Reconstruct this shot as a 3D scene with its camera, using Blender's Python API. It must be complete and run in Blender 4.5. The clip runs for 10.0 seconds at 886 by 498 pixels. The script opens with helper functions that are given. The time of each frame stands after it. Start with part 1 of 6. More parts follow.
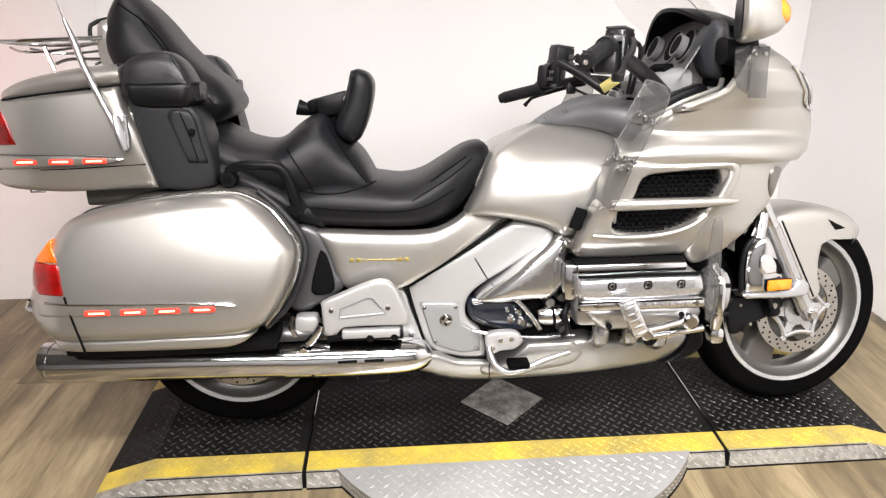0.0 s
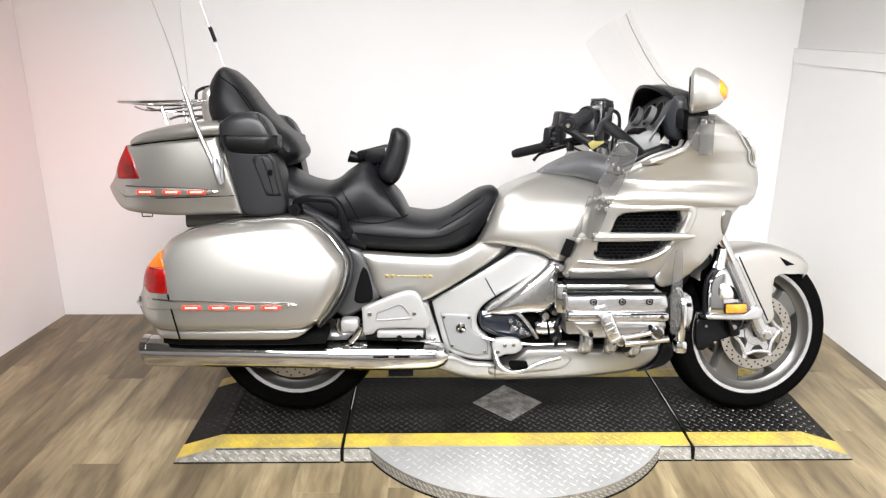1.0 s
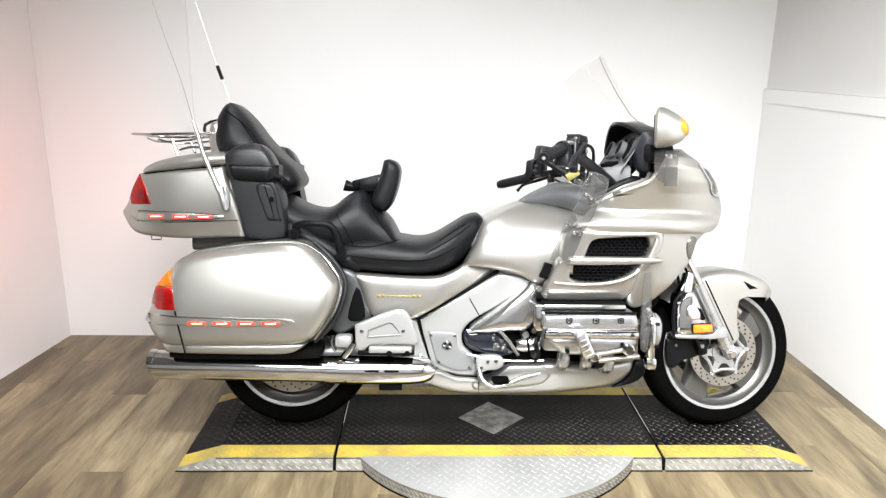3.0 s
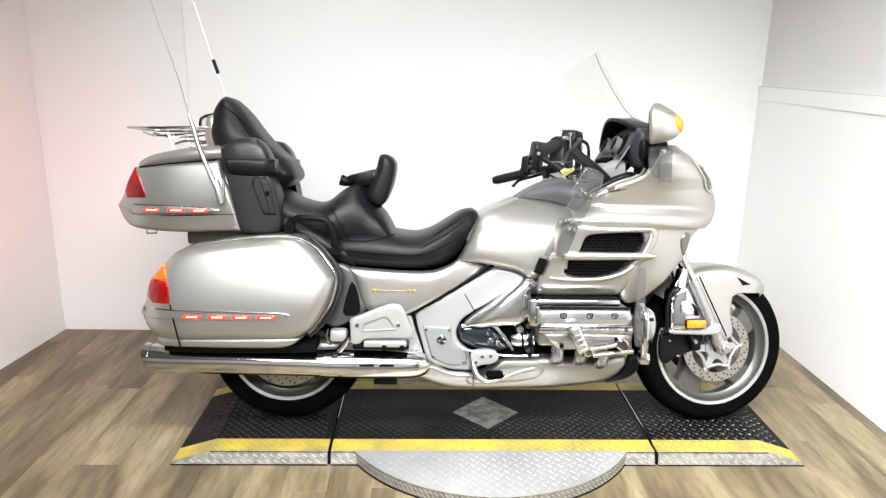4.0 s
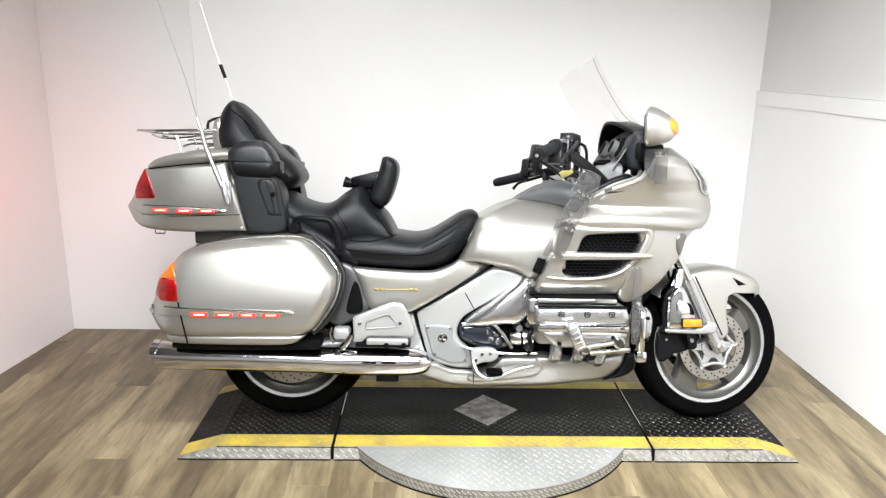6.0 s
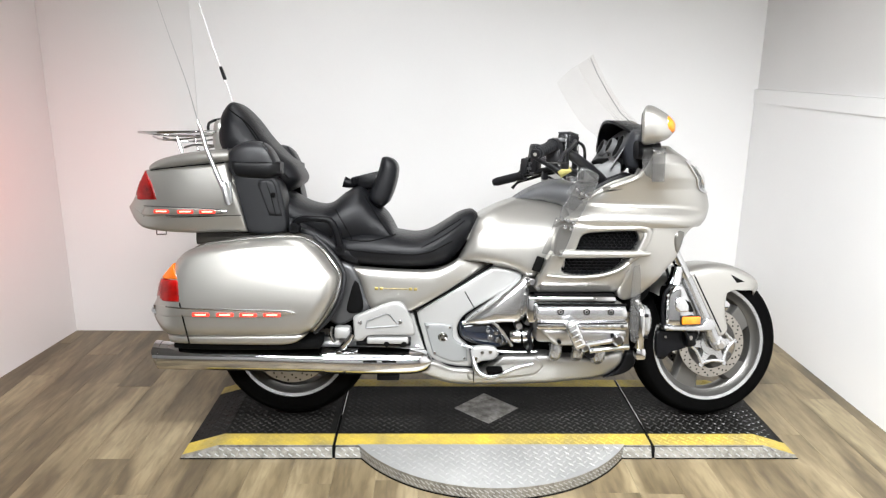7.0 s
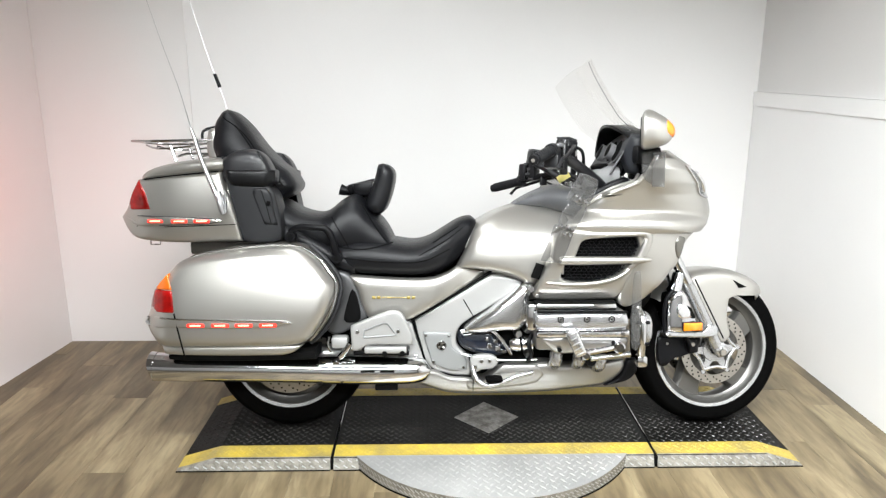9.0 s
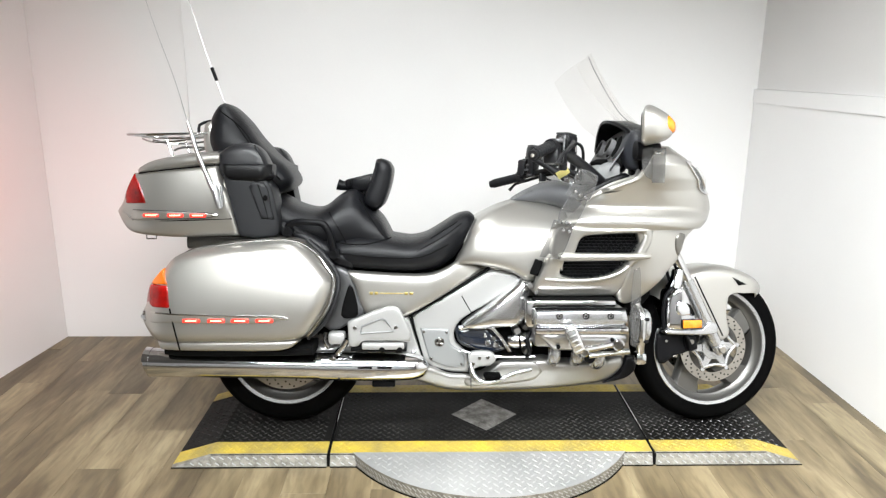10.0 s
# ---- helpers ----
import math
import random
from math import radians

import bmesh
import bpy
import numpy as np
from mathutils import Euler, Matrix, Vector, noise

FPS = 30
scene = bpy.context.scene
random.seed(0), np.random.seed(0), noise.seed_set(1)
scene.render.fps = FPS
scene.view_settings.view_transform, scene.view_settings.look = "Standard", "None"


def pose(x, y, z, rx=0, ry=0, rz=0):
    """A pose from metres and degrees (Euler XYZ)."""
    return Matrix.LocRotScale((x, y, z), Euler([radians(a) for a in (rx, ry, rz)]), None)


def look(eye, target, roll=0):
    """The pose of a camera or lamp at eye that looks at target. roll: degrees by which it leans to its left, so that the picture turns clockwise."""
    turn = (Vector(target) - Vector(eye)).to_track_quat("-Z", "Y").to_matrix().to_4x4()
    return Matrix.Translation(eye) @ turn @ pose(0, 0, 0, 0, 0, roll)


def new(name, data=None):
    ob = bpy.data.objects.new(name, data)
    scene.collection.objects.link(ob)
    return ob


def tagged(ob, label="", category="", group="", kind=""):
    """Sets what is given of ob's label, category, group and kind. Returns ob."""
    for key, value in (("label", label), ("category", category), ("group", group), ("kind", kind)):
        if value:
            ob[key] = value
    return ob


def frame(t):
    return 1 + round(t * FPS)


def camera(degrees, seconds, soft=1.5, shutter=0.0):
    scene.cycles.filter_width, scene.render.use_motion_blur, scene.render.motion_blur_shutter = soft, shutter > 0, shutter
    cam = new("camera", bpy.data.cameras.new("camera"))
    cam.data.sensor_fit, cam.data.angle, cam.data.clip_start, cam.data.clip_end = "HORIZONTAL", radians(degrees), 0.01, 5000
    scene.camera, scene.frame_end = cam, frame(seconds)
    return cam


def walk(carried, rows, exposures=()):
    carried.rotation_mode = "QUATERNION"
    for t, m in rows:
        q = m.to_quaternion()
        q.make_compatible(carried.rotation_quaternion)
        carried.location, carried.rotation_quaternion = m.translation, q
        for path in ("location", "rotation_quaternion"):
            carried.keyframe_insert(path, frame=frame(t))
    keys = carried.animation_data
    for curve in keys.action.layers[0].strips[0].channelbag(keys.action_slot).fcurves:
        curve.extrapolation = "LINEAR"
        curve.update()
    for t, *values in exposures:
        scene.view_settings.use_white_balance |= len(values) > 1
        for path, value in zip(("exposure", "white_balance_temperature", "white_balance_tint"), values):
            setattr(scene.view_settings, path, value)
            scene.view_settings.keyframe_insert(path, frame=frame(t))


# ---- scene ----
cam = camera(64.2, 10.0, soft=1.3)
PATH = [
    (0, (-0.348, -1.878, 1.341), (-0.231, -0.031, 0.582), -0.5),
    (0.2, (-0.3729, -1.993, 1.3605), (-0.2186, -0.1275, 0.6561), -0.079),
    (0.3, (-0.371, -2.0616, 1.37), (-0.2449, -0.182, 0.6984), -0.069),
    (0.5, (-0.37, -2.166, 1.382), (-0.294, -0.272, 0.743), 0.2),
    (0.7, (-0.3406, -2.262, 1.3922), (-0.3139, -0.3696, 0.7455), 0.517),
    (0.8, (-0.3298, -2.2997, 1.3979), (-0.2875, -0.3977, 0.781), 1.16),
    (1, (-0.328, -2.373, 1.404), (-0.299, -0.466, 0.802), 0.2),
    (1.2, (-0.3365, -2.4379, 1.4221), (-0.2774, -0.5085, 0.8989), -0.041),
    (1.3, (-0.3469, -2.4669, 1.4248), (-0.26, -0.5364, 0.9094), 0.164),
    (1.5, (-0.385, -2.527, 1.415), (-0.279, -0.599, 0.894), -0.1),
    (1.7, (-0.393, -2.5715, 1.4265), (-0.2951, -0.6417, 0.9104), -0.116),
    (1.8, (-0.4052, -2.5841, 1.421), (-0.2996, -0.6559, 0.9006), 0.669),
    (2, (-0.396, -2.59, 1.42), (-0.313, -0.663, 0.89), 0.7),
    (2.2, (-0.3668, -2.5793, 1.4176), (-0.3098, -0.6574, 0.8671), 0.81),
    (2.3, (-0.3434, -2.5697, 1.4183), (-0.2699, -0.6443, 0.882), 1.099),
    (2.5, (-0.313, -2.565, 1.425), (-0.257, -0.634, 0.909), 0.4),
    (2.7, (-0.3058, -2.5619, 1.4266), (-0.2611, -0.6284, 0.917), 0.453),
    (3.8, (-0.3026, -2.5734, 1.418), (-0.2504, -0.6453, 0.889), 1.126),
    (4, (-0.301, -2.573, 1.419), (-0.247, -0.642, 0.898), 1),
    (4.2, (-0.3002, -2.5768, 1.4216), (-0.2569, -0.6451, 0.9052), 0.791),
    (4.5, (-0.305, -2.581, 1.415), (-0.259, -0.651, 0.892), 1.3),
    (4.8, (-0.3032, -2.5895, 1.4161), (-0.2442, -0.6565, 0.9064), 0.901),
    (5, (-0.3, -2.597, 1.415), (-0.253, -0.662, 0.909), 1),
    (5.2, (-0.2973, -2.6035, 1.4154), (-0.2484, -0.6695, 0.9081), 0.877),
    (5.5, (-0.292, -2.612, 1.416), (-0.252, -0.679, 0.905), 0.8),
    (5.7, (-0.2913, -2.6226, 1.419), (-0.2487, -0.6887, 0.9108), 1.033),
    (6.8, (-0.2835, -2.651, 1.4174), (-0.2474, -0.7175, 0.9073), 0.735),
    (7, (-0.284, -2.653, 1.415), (-0.246, -0.718, 0.91), 0.6),
    (7.2, (-0.2802, -2.6578, 1.4146), (-0.245, -0.7209, 0.9175), 0.443),
    (7.5, (-0.281, -2.657, 1.409), (-0.248, -0.72, 0.913), 0.6),
    (7.8, (-0.2786, -2.6545, 1.4085), (-0.244, -0.716, 0.9177), 0.483),
    (8, (-0.282, -2.649, 1.41), (-0.251, -0.708, 0.931), 0.3),
    (8.2, (-0.2787, -2.6431, 1.4156), (-0.2518, -0.7042, 0.9259), 0.214),
    (8.5, (-0.278, -2.632, 1.407), (-0.24, -0.695, 0.911), 0.2),
    (8.8, (-0.2767, -2.6238, 1.4146), (-0.2388, -0.6845, 0.9271), -0.232),
    (9, (-0.277, -2.618, 1.417), (-0.238, -0.68, 0.925), 0.1),
    (9.2, (-0.2791, -2.6147, 1.4138), (-0.2317, -0.6777, 0.918), 0.302),
    (9.5, (-0.275, -2.609, 1.407), (-0.229, -0.673, 0.907), 0.2),
    (9.8, (-0.2797, -2.6052, 1.4089), (-0.2308, -0.6688, 0.9109), 0.218),
    (10, (-0.278, -2.601, 1.405), (-0.233, -0.665, 0.907), 0.4),
]
walk(cam, [(t, look(eye, target, roll)) for t, eye, target, roll in PATH], [(0.0, -0.12, 6750, 13), (0.5, -0.03, 6650, 12), (1.0, 0.0, 6500, 10), (2.5, 0.09, 6400, 8), (5.5, 0.05, 6350, 7), (7.0, -0.12, 6350, 8), (8.0, -0.15, 6350, 8), (9.0, -0.1, 6350, 6), (10.0, -0.06, 6350, 6)])

# ---- light ----
world = bpy.data.worlds.new("room_dim")
scene.world = world
world.use_nodes = True
world.node_tree.nodes["Background"].inputs["Color"].default_value = (0.9, 0.93, 1.0, 1)
world.node_tree.nodes["Background"].inputs["Strength"].default_value = 0.02


def area(name, eye, target, w, h, watts, colour=(1, 0.985, 0.955), spread=180):
    d = bpy.data.lights.new(name, "AREA")
    d.shape, d.size, d.size_y, d.energy, d.color, d.spread = "RECTANGLE", w, h, watts, colour, radians(spread)
    ob = new(name, d)
    ob.matrix_world = look(eye, target)
    return ob


area("ceiling_light_panel", (0.10, -1.72, 2.66), (0.10, -0.85, 0.0), 3.2, 0.22, 80, (0.99, 0.99, 1.0), 118)
# next two: unseen panels added to lift the walls and the bike's flank
area("ceiling_light_panel", (-0.28, -0.75, 2.66), (-0.14, -0.70, 0.0), 3.3, 0.5, 20, (0.99, 0.99, 1.0), 140)
area("ceiling_light_panel", (0.50, -3.4, 2.64), (0.50, -0.4, 0.4), 4.2, 0.5, 76, (0.99, 0.99, 1.0), 75)
# unseen panel added to light the wall that the paint reflects
area("ceiling_light_panel", (-0.20, -5.0, 2.66), (-0.20, -6.3, 1.0), 5.6, 0.5, 100, (0.99, 0.99, 1.0), 150)
area("side_light_panel", (0.15, -2.0, 2.64), (1.57, -0.75, 0.65), 0.9, 0.5, 46, (0.99, 0.99, 1.0), 95)
# the lit tail lamps shine backwards on to the side wall
for side_y in (-0.24, 0.20):
    area("tail_lamp_light", (-1.44, side_y, 0.94), (-2.3, side_y + 0.35, 0.88), 0.10, 0.14, 1.1, (1, 0.10, 0.06), 130)


# ---- materials ----
def material(name, base, rough=0.5, metal=0.0, coat=0.0, tint=None, scale=8.0, grain=60.0, vary=0.15, bump=0.0, emit=0.0, clear=0.0, rough_vary=0.12, ior=1.45, spec=0.5):
    """A surface with variation at two scales: slow blotches and fine grain."""
    m = bpy.data.materials.new(name)
    m.use_nodes = True
    nt = m.node_tree
    b = nt.nodes["Principled BSDF"]
    b.inputs["Roughness"].default_value = rough
    b.inputs["Metallic"].default_value = metal
    b.inputs["IOR"].default_value = ior
    b.inputs["Specular IOR Level"].default_value = spec
    b.inputs["Coat Weight"].default_value = coat
    b.inputs["Coat Roughness"].default_value = 0.06
    b.inputs["Transmission Weight"].default_value = clear
    if emit:
        b.inputs["Emission Color"].default_value = (*base, 1)
        b.inputs["Emission Strength"].default_value = emit
    co = nt.nodes.new("ShaderNodeTexCoord")
    n1 = nt.nodes.new("ShaderNodeTexNoise")
    n1.inputs["Scale"].default_value, n1.inputs["Detail"].default_value = scale, 3
    n2 = nt.nodes.new("ShaderNodeTexNoise")
    n2.inputs["Scale"].default_value, n2.inputs["Detail"].default_value = grain, 4
    for n in (n1, n2):
        nt.links.new(co.outputs["Object"], n.inputs["Vector"])
    mix = nt.nodes.new("ShaderNodeMix")
    mix.data_type = "RGBA"
    other = tint or tuple(c * (1 - vary) for c in base)
    mix.inputs[6].default_value, mix.inputs[7].default_value = (*base, 1), (*other, 1)
    add = nt.nodes.new("ShaderNodeMath")
    add.operation = "MULTIPLY_ADD"
    add.inputs[1].default_value = 0.35
    nt.links.new(n2.outputs["Fac"], add.inputs[0])
    ramp = nt.nodes.new("ShaderNodeMapRange")
    ramp.inputs["From Min"].default_value, ramp.inputs["From Max"].default_value = 0.45, 0.9
    nt.links.new(n1.outputs["Fac"], add.inputs[2])
    nt.links.new(add.outputs[0], ramp.inputs["Value"])
    nt.links.new(ramp.outputs[0], mix.inputs[0])
    nt.links.new(mix.outputs[2], b.inputs["Base Color"])
    rr = nt.nodes.new("ShaderNodeMapRange")
    rr.inputs["To Min"].default_value = max(0.02, rough * (1 - rough_vary))
    rr.inputs["To Max"].default_value = min(1, rough * (1 + rough_vary))
    nt.links.new(n1.outputs["Fac"], rr.inputs["Value"])
    nt.links.new(rr.outputs[0], b.inputs["Roughness"])
    if bump:
        bp = nt.nodes.new("ShaderNodeBump")
        bp.inputs["Strength"].default_value, bp.inputs["Distance"].default_value = bump, 0.002
        nt.links.new(n2.outputs["Fac"], bp.inputs["Height"])
        nt.links.new(bp.outputs[0], b.inputs["Normal"])
    return m


PAINT = material("champagne_metallic_paint", (0.425, 0.412, 0.384), 0.33, 0.80, coat=0.45, vary=0.06, grain=900, scale=3)
# champagne darkened for dark reflections at lid edges, recesses and inner shells
PAINT_DARK = material("darkened_champagne_paint", (0.12, 0.113, 0.10), 0.3, 0.6, coat=1.0, vary=0.08, grain=700, scale=4)
CHROME = material("polished_chrome", (0.62, 0.62, 0.63), 0.10, 1.0, vary=0.05, scale=6, rough_vary=0.5)
ALU = material("satin_silver_paint", (0.44, 0.44, 0.445), 0.25, 0.80, coat=0.3, vary=0.06, grain=500, scale=5)
SILVERPAINT = material("matt_silver_paint", (0.36, 0.358, 0.35), 0.40, 0.40, coat=0.15, vary=0.05, bump=0.06, grain=700, scale=5)
BADGEPAINT = material("grey_silver_paint", (0.25, 0.255, 0.255), 0.45, 0.4, vary=0.06, bump=0.08, grain=700, scale=5)
BELLY = material("dull_silver_cowl_paint", (0.30, 0.292, 0.278), 0.36, 0.7, coat=0.2, vary=0.12, bump=0.05, grain=400, scale=6)
POLISHED = material("polished_silver", (0.66, 0.66, 0.66), 0.15, 0.95, vary=0.06, grain=300, scale=5)
CAST = material("cast_aluminium", (0.42, 0.42, 0.415), 0.33, 0.95, vary=0.2, bump=0.3, grain=240)
LEATHER = material("black_leather", (0.0072, 0.0074, 0.0088), 0.35, 0.0, spec=0.34, ior=1.38, vary=0.3, bump=0.35, grain=420, scale=6)
PLASTIC = material("black_plastic", (0.005, 0.005, 0.0058), 0.33, 0.0, spec=0.16, ior=1.4, vary=0.3, bump=0.15, grain=500)
SHELTER = material("grey_moulded_panel", (0.105, 0.107, 0.113), 0.36, 0.0, spec=0.5, vary=0.25, bump=0.2, grain=600)
SOFT = material("dark_grey_moulded_plastic", (0.014, 0.0144, 0.016), 0.42, 0.0, spec=0.3, vary=0.25, bump=0.2, grain=600)
RUBBER = material("tyre_rubber", (0.0022, 0.0022, 0.0022), 0.6, 0.0, spec=0.05, ior=1.3, vary=0.4, bump=0.3, grain=200)
# flat black for real dark parts, and for the shade in gaps and openings
MATT = material("shade_black_and_dark_parts", (0.003, 0.003, 0.003), 0.85, 0.0, spec=0.1, vary=0.3)
STEEL = material("brake_disc_steel", (0.40, 0.375, 0.34), 0.34, 1.0, vary=0.2, grain=300)
REDLENS = material("red_lens", (0.33, 0.006, 0.005), 0.14, 0.0, spec=0.3, coat=0.5, vary=0.8, scale=11, emit=0.06)
AMBER = material("amber_lens", (0.80, 0.225, 0.008), 0.14, 0.0, coat=0.8, vary=0.5, scale=30, emit=0.18)
LED = material("lit_red_lamp", (1.0, 0.045, 0.03), 0.2, 0.0, vary=0.1, emit=0.75)
LEDCORE = material("lit_lamp_core", (1.0, 0.40, 0.25), 0.2, 0.0, vary=0.1, emit=2.4)
ORANGE = material("orange_lens", (0.72, 0.15, 0.01), 0.14, 0.0, coat=1.0, vary=0.5, scale=12, emit=0.12)
ARMPAD = material("grey_black_vinyl", (0.014, 0.014, 0.016), 0.32, 0.0, spec=0.5, vary=0.25, bump=0.3, grain=420)
EDGEPLATE = material("dull_metal_edge", (0.30, 0.285, 0.25), 0.5, 0.4, tint=(0.14, 0.13, 0.11), scale=40, bump=0.3, grain=160)
GREYTRIM = material("grey_moulded_trim", (0.085, 0.085, 0.088), 0.36, 0.4, coat=0.3, vary=0.2, grain=500)
SATIN = material("satin_chrome", (0.50, 0.50, 0.505), 0.30, 1.0, vary=0.08, scale=8)
GREYDASH = material("grey_dash_plastic", (0.12, 0.12, 0.123), 0.48, 0.0, vary=0.15, bump=0.2, grain=500)
LIGHTDASH = material("light_grey_dash_plastic", (0.20, 0.20, 0.20), 0.4, 0.0, vary=0.12, bump=0.2, grain=500)
BLUEGREY = material("blue_grey_plastic", (0.028, 0.0302, 0.036), 0.42, 0.0, vary=0.15, bump=0.15, grain=500)
GLOSSBLACK = material("gloss_black_plastic", (0.003, 0.003, 0.0034), 0.30, 0.0, spec=0.28, vary=0.2)
SWITCHGREY = material("grey_black_switch_plastic", (0.013, 0.013, 0.0145), 0.34, 0.0, spec=0.45, vary=0.3, bump=0.2, grain=400)
GOLD = material("gold_lettering", (0.42, 0.33, 0.10), 0.35, 0.7, vary=0.1)
YELLOWTAG = material("yellow_paper_tag", (0.80, 0.70, 0.24), 0.6, 0.0, vary=0.1)
SMOKE = material("smoked_acrylic", (0.11, 0.108, 0.105), 0.10, 0.0, vary=0.05, clear=0.0, coat=0.2)
CLEAR = material("clear_acrylic", (0.93, 0.94, 0.94), 0.05, 0.0, vary=0.01, scale=1.0, rough_vary=0.02)
WALL = material("white_wall_paint", (0.76, 0.75, 0.74), 0.62, 0.0, vary=0.05, scale=1.2, bump=0.12, grain=180)
# grey of the unseen walls and ceiling, set by what the bike reflects
UNSEEN_GREY = material("unseen_wall_grey", (0.32, 0.315, 0.305), 0.7, 0.0, vary=0.2, scale=1.0, grain=60)
# wall white raised to brighten the right wall and its ledge
WALL_BRIGHT = material("brightened_semi_gloss_white", (0.84, 0.835, 0.83), 0.34, 0.0, vary=0.04, scale=1.4, bump=0.06, grain=120)
# wall paint greyed for the unlit upper wall on the right
UPPER = material("shaded_wall_paint", (0.72, 0.71, 0.70), 0.7, 0.0, vary=0.06, scale=1.0, bump=0.1, grain=150)
YELLOW = material("worn_yellow_paint", (0.50, 0.37, 0.045), 0.5, 0.0, tint=(0.25, 0.20, 0.07), scale=9, bump=0.2, grain=120)
BLACKPLATE = material("black_painted_tread_plate", (0.004, 0.0038, 0.0036), 0.40, 0.0, spec=0.10, ior=1.3, tint=(0.010, 0.0096, 0.009), scale=6, bump=0.2, grain=160)
BLACKTREAD = material("black_worn_tread", (0.012, 0.0115, 0.011), 0.26, 0.0, spec=0.25, tint=(0.046, 0.044, 0.041), scale=5, bump=0.15, grain=200)
SILVERPLATE = material("bare_aluminium_tread_plate", (0.50, 0.50, 0.49), 0.36, 0.55, vary=0.25, scale=5, bump=0.2, grain=160)
WORNPLATE = material("worn_bare_metal", (0.36, 0.35, 0.33), 0.5, 0.7, tint=(0.10, 0.09, 0.08), scale=24, bump=0.3, grain=110)


def glassy(m, amount, tint=(0.97, 0.96, 0.95)):
    """Mixes a clear see-through part into a surface."""
    nt = m.node_tree
    out = nt.nodes["Material Output"]
    tr = nt.nodes.new("ShaderNodeBsdfTransparent")
    tr.inputs["Color"].default_value = (*tint, 1)
    mx = nt.nodes.new("ShaderNodeMixShader")
    mx.inputs[0].default_value = amount
    nt.links.new(nt.nodes["Principled BSDF"].outputs[0], mx.inputs[1])
    nt.links.new(tr.outputs[0], mx.inputs[2])
    nt.links.new(mx.outputs[0], out.inputs["Surface"])


GRAPHITE = material("dull_cast_wheel_paint", (0.13, 0.126, 0.119), 0.38, 0.75, coat=0.2, vary=0.12, grain=300)
glassy(SMOKE, 0.58, (0.74, 0.735, 0.72))
glassy(CLEAR, 0.980, (0.970, 0.966, 0.962))


def plank_material():
    m = bpy.data.materials.new("weathered_oak_vinyl")
    m.use_nodes = True
    nt = m.node_tree
    b = nt.nodes["Principled BSDF"]
    co = nt.nodes.new("ShaderNodeTexCoord")
    info = nt.nodes.new("ShaderNodeObjectInfo")
    off = nt.nodes.new("ShaderNodeVectorMath")
    off.operation = "MULTIPLY_ADD"
    off.inputs[1].default_value = (1, 0.16, 1)
    nt.links.new(co.outputs["Object"], off.inputs[0])
    comb = nt.nodes.new("ShaderNodeVectorMath")
    comb.operation = "SCALE"
    comb.inputs[0].default_value = (37, 19, 7)
    nt.links.new(info.outputs["Random"], comb.inputs["Scale"])
    nt.links.new(comb.outputs[0], off.inputs[2])
    n1 = nt.nodes.new("ShaderNodeTexNoise")
    n1.inputs["Scale"].default_value, n1.inputs["Detail"].default_value, n1.inputs["Distortion"].default_value = 6.5, 5, 0.8
    n2 = nt.nodes.new("ShaderNodeTexNoise")
    n2.inputs["Scale"].default_value, n2.inputs["Detail"].default_value = 48, 7
    n2.inputs["Distortion"].default_value = 0.4
    for n in (n1, n2):
        nt.links.new(off.outputs[0], n.inputs["Vector"])
    r1 = nt.nodes.new("ShaderNodeValToRGB")
    el = r1.color_ramp.elements
    el[0].position, el[0].color = 0.34, (0.098, 0.074, 0.041, 1)
    el[1].position, el[1].color = 0.70, (0.285, 0.231, 0.137, 1)
    e = el.new(0.52)
    e.color = (0.194, 0.151, 0.086, 1)
    nt.links.new(n1.outputs["Fac"], r1.inputs[0])
    mx = nt.nodes.new("ShaderNodeMix")
    mx.data_type, mx.blend_type = "RGBA", "MULTIPLY"
    mx.inputs[0].default_value = 0.62
    r2 = nt.nodes.new("ShaderNodeValToRGB")
    r2.color_ramp.elements[0].position, r2.color_ramp.elements[0].color = 0.34, (0.46, 0.43, 0.40, 1)
    r2.color_ramp.elements[1].position = 0.62
    nt.links.new(n2.outputs["Fac"], r2.inputs[0])
    nt.links.new(r1.outputs[0], mx.inputs[6])
    nt.links.new(r2.outputs[0], mx.inputs[7])
    hsv = nt.nodes.new("ShaderNodeHueSaturation")
    mr = nt.nodes.new("ShaderNodeMapRange")
    mr.inputs["To Min"].default_value, mr.inputs["To Max"].default_value = 0.88, 1.10
    nt.links.new(info.outputs["Random"], mr.inputs["Value"])
    nt.links.new(mr.outputs[0], hsv.inputs["Value"])
    nt.links.new(mx.outputs[2], hsv.inputs["Color"])
    nt.links.new(hsv.outputs[0], b.inputs["Base Color"])
    b.inputs["Roughness"].default_value = 0.42
    bp = nt.nodes.new("ShaderNodeBump")
    bp.inputs["Strength"].default_value, bp.inputs["Distance"].default_value = 0.25, 0.001
    nt.links.new(n2.outputs["Fac"], bp.inputs["Height"])
    nt.links.new(bp.outputs[0], b.inputs["Normal"])
    return m


OAK = plank_material()


# ---- builders ----
def finish(name, bm, mat, parent=None, label="", smooth=40):
    """Links a bmesh as one mesh object under parent."""
    me = bpy.data.meshes.new(name)
    bmesh.ops.recalc_face_normals(bm, faces=bm.faces)
    if smooth:
        lim = radians(smooth)
        for f in bm.faces:
            f.smooth = True
        for e in bm.edges:
            if len(e.link_faces) == 2 and e.calc_face_angle(0) > lim:
                e.smooth = False
    bm.to_mesh(me)
    bm.free()
    me.materials.append(mat)
    ob = new(name, me)
    if parent is not None:
        ob.parent = parent
    if label:
        ob["label"] = label
    return ob


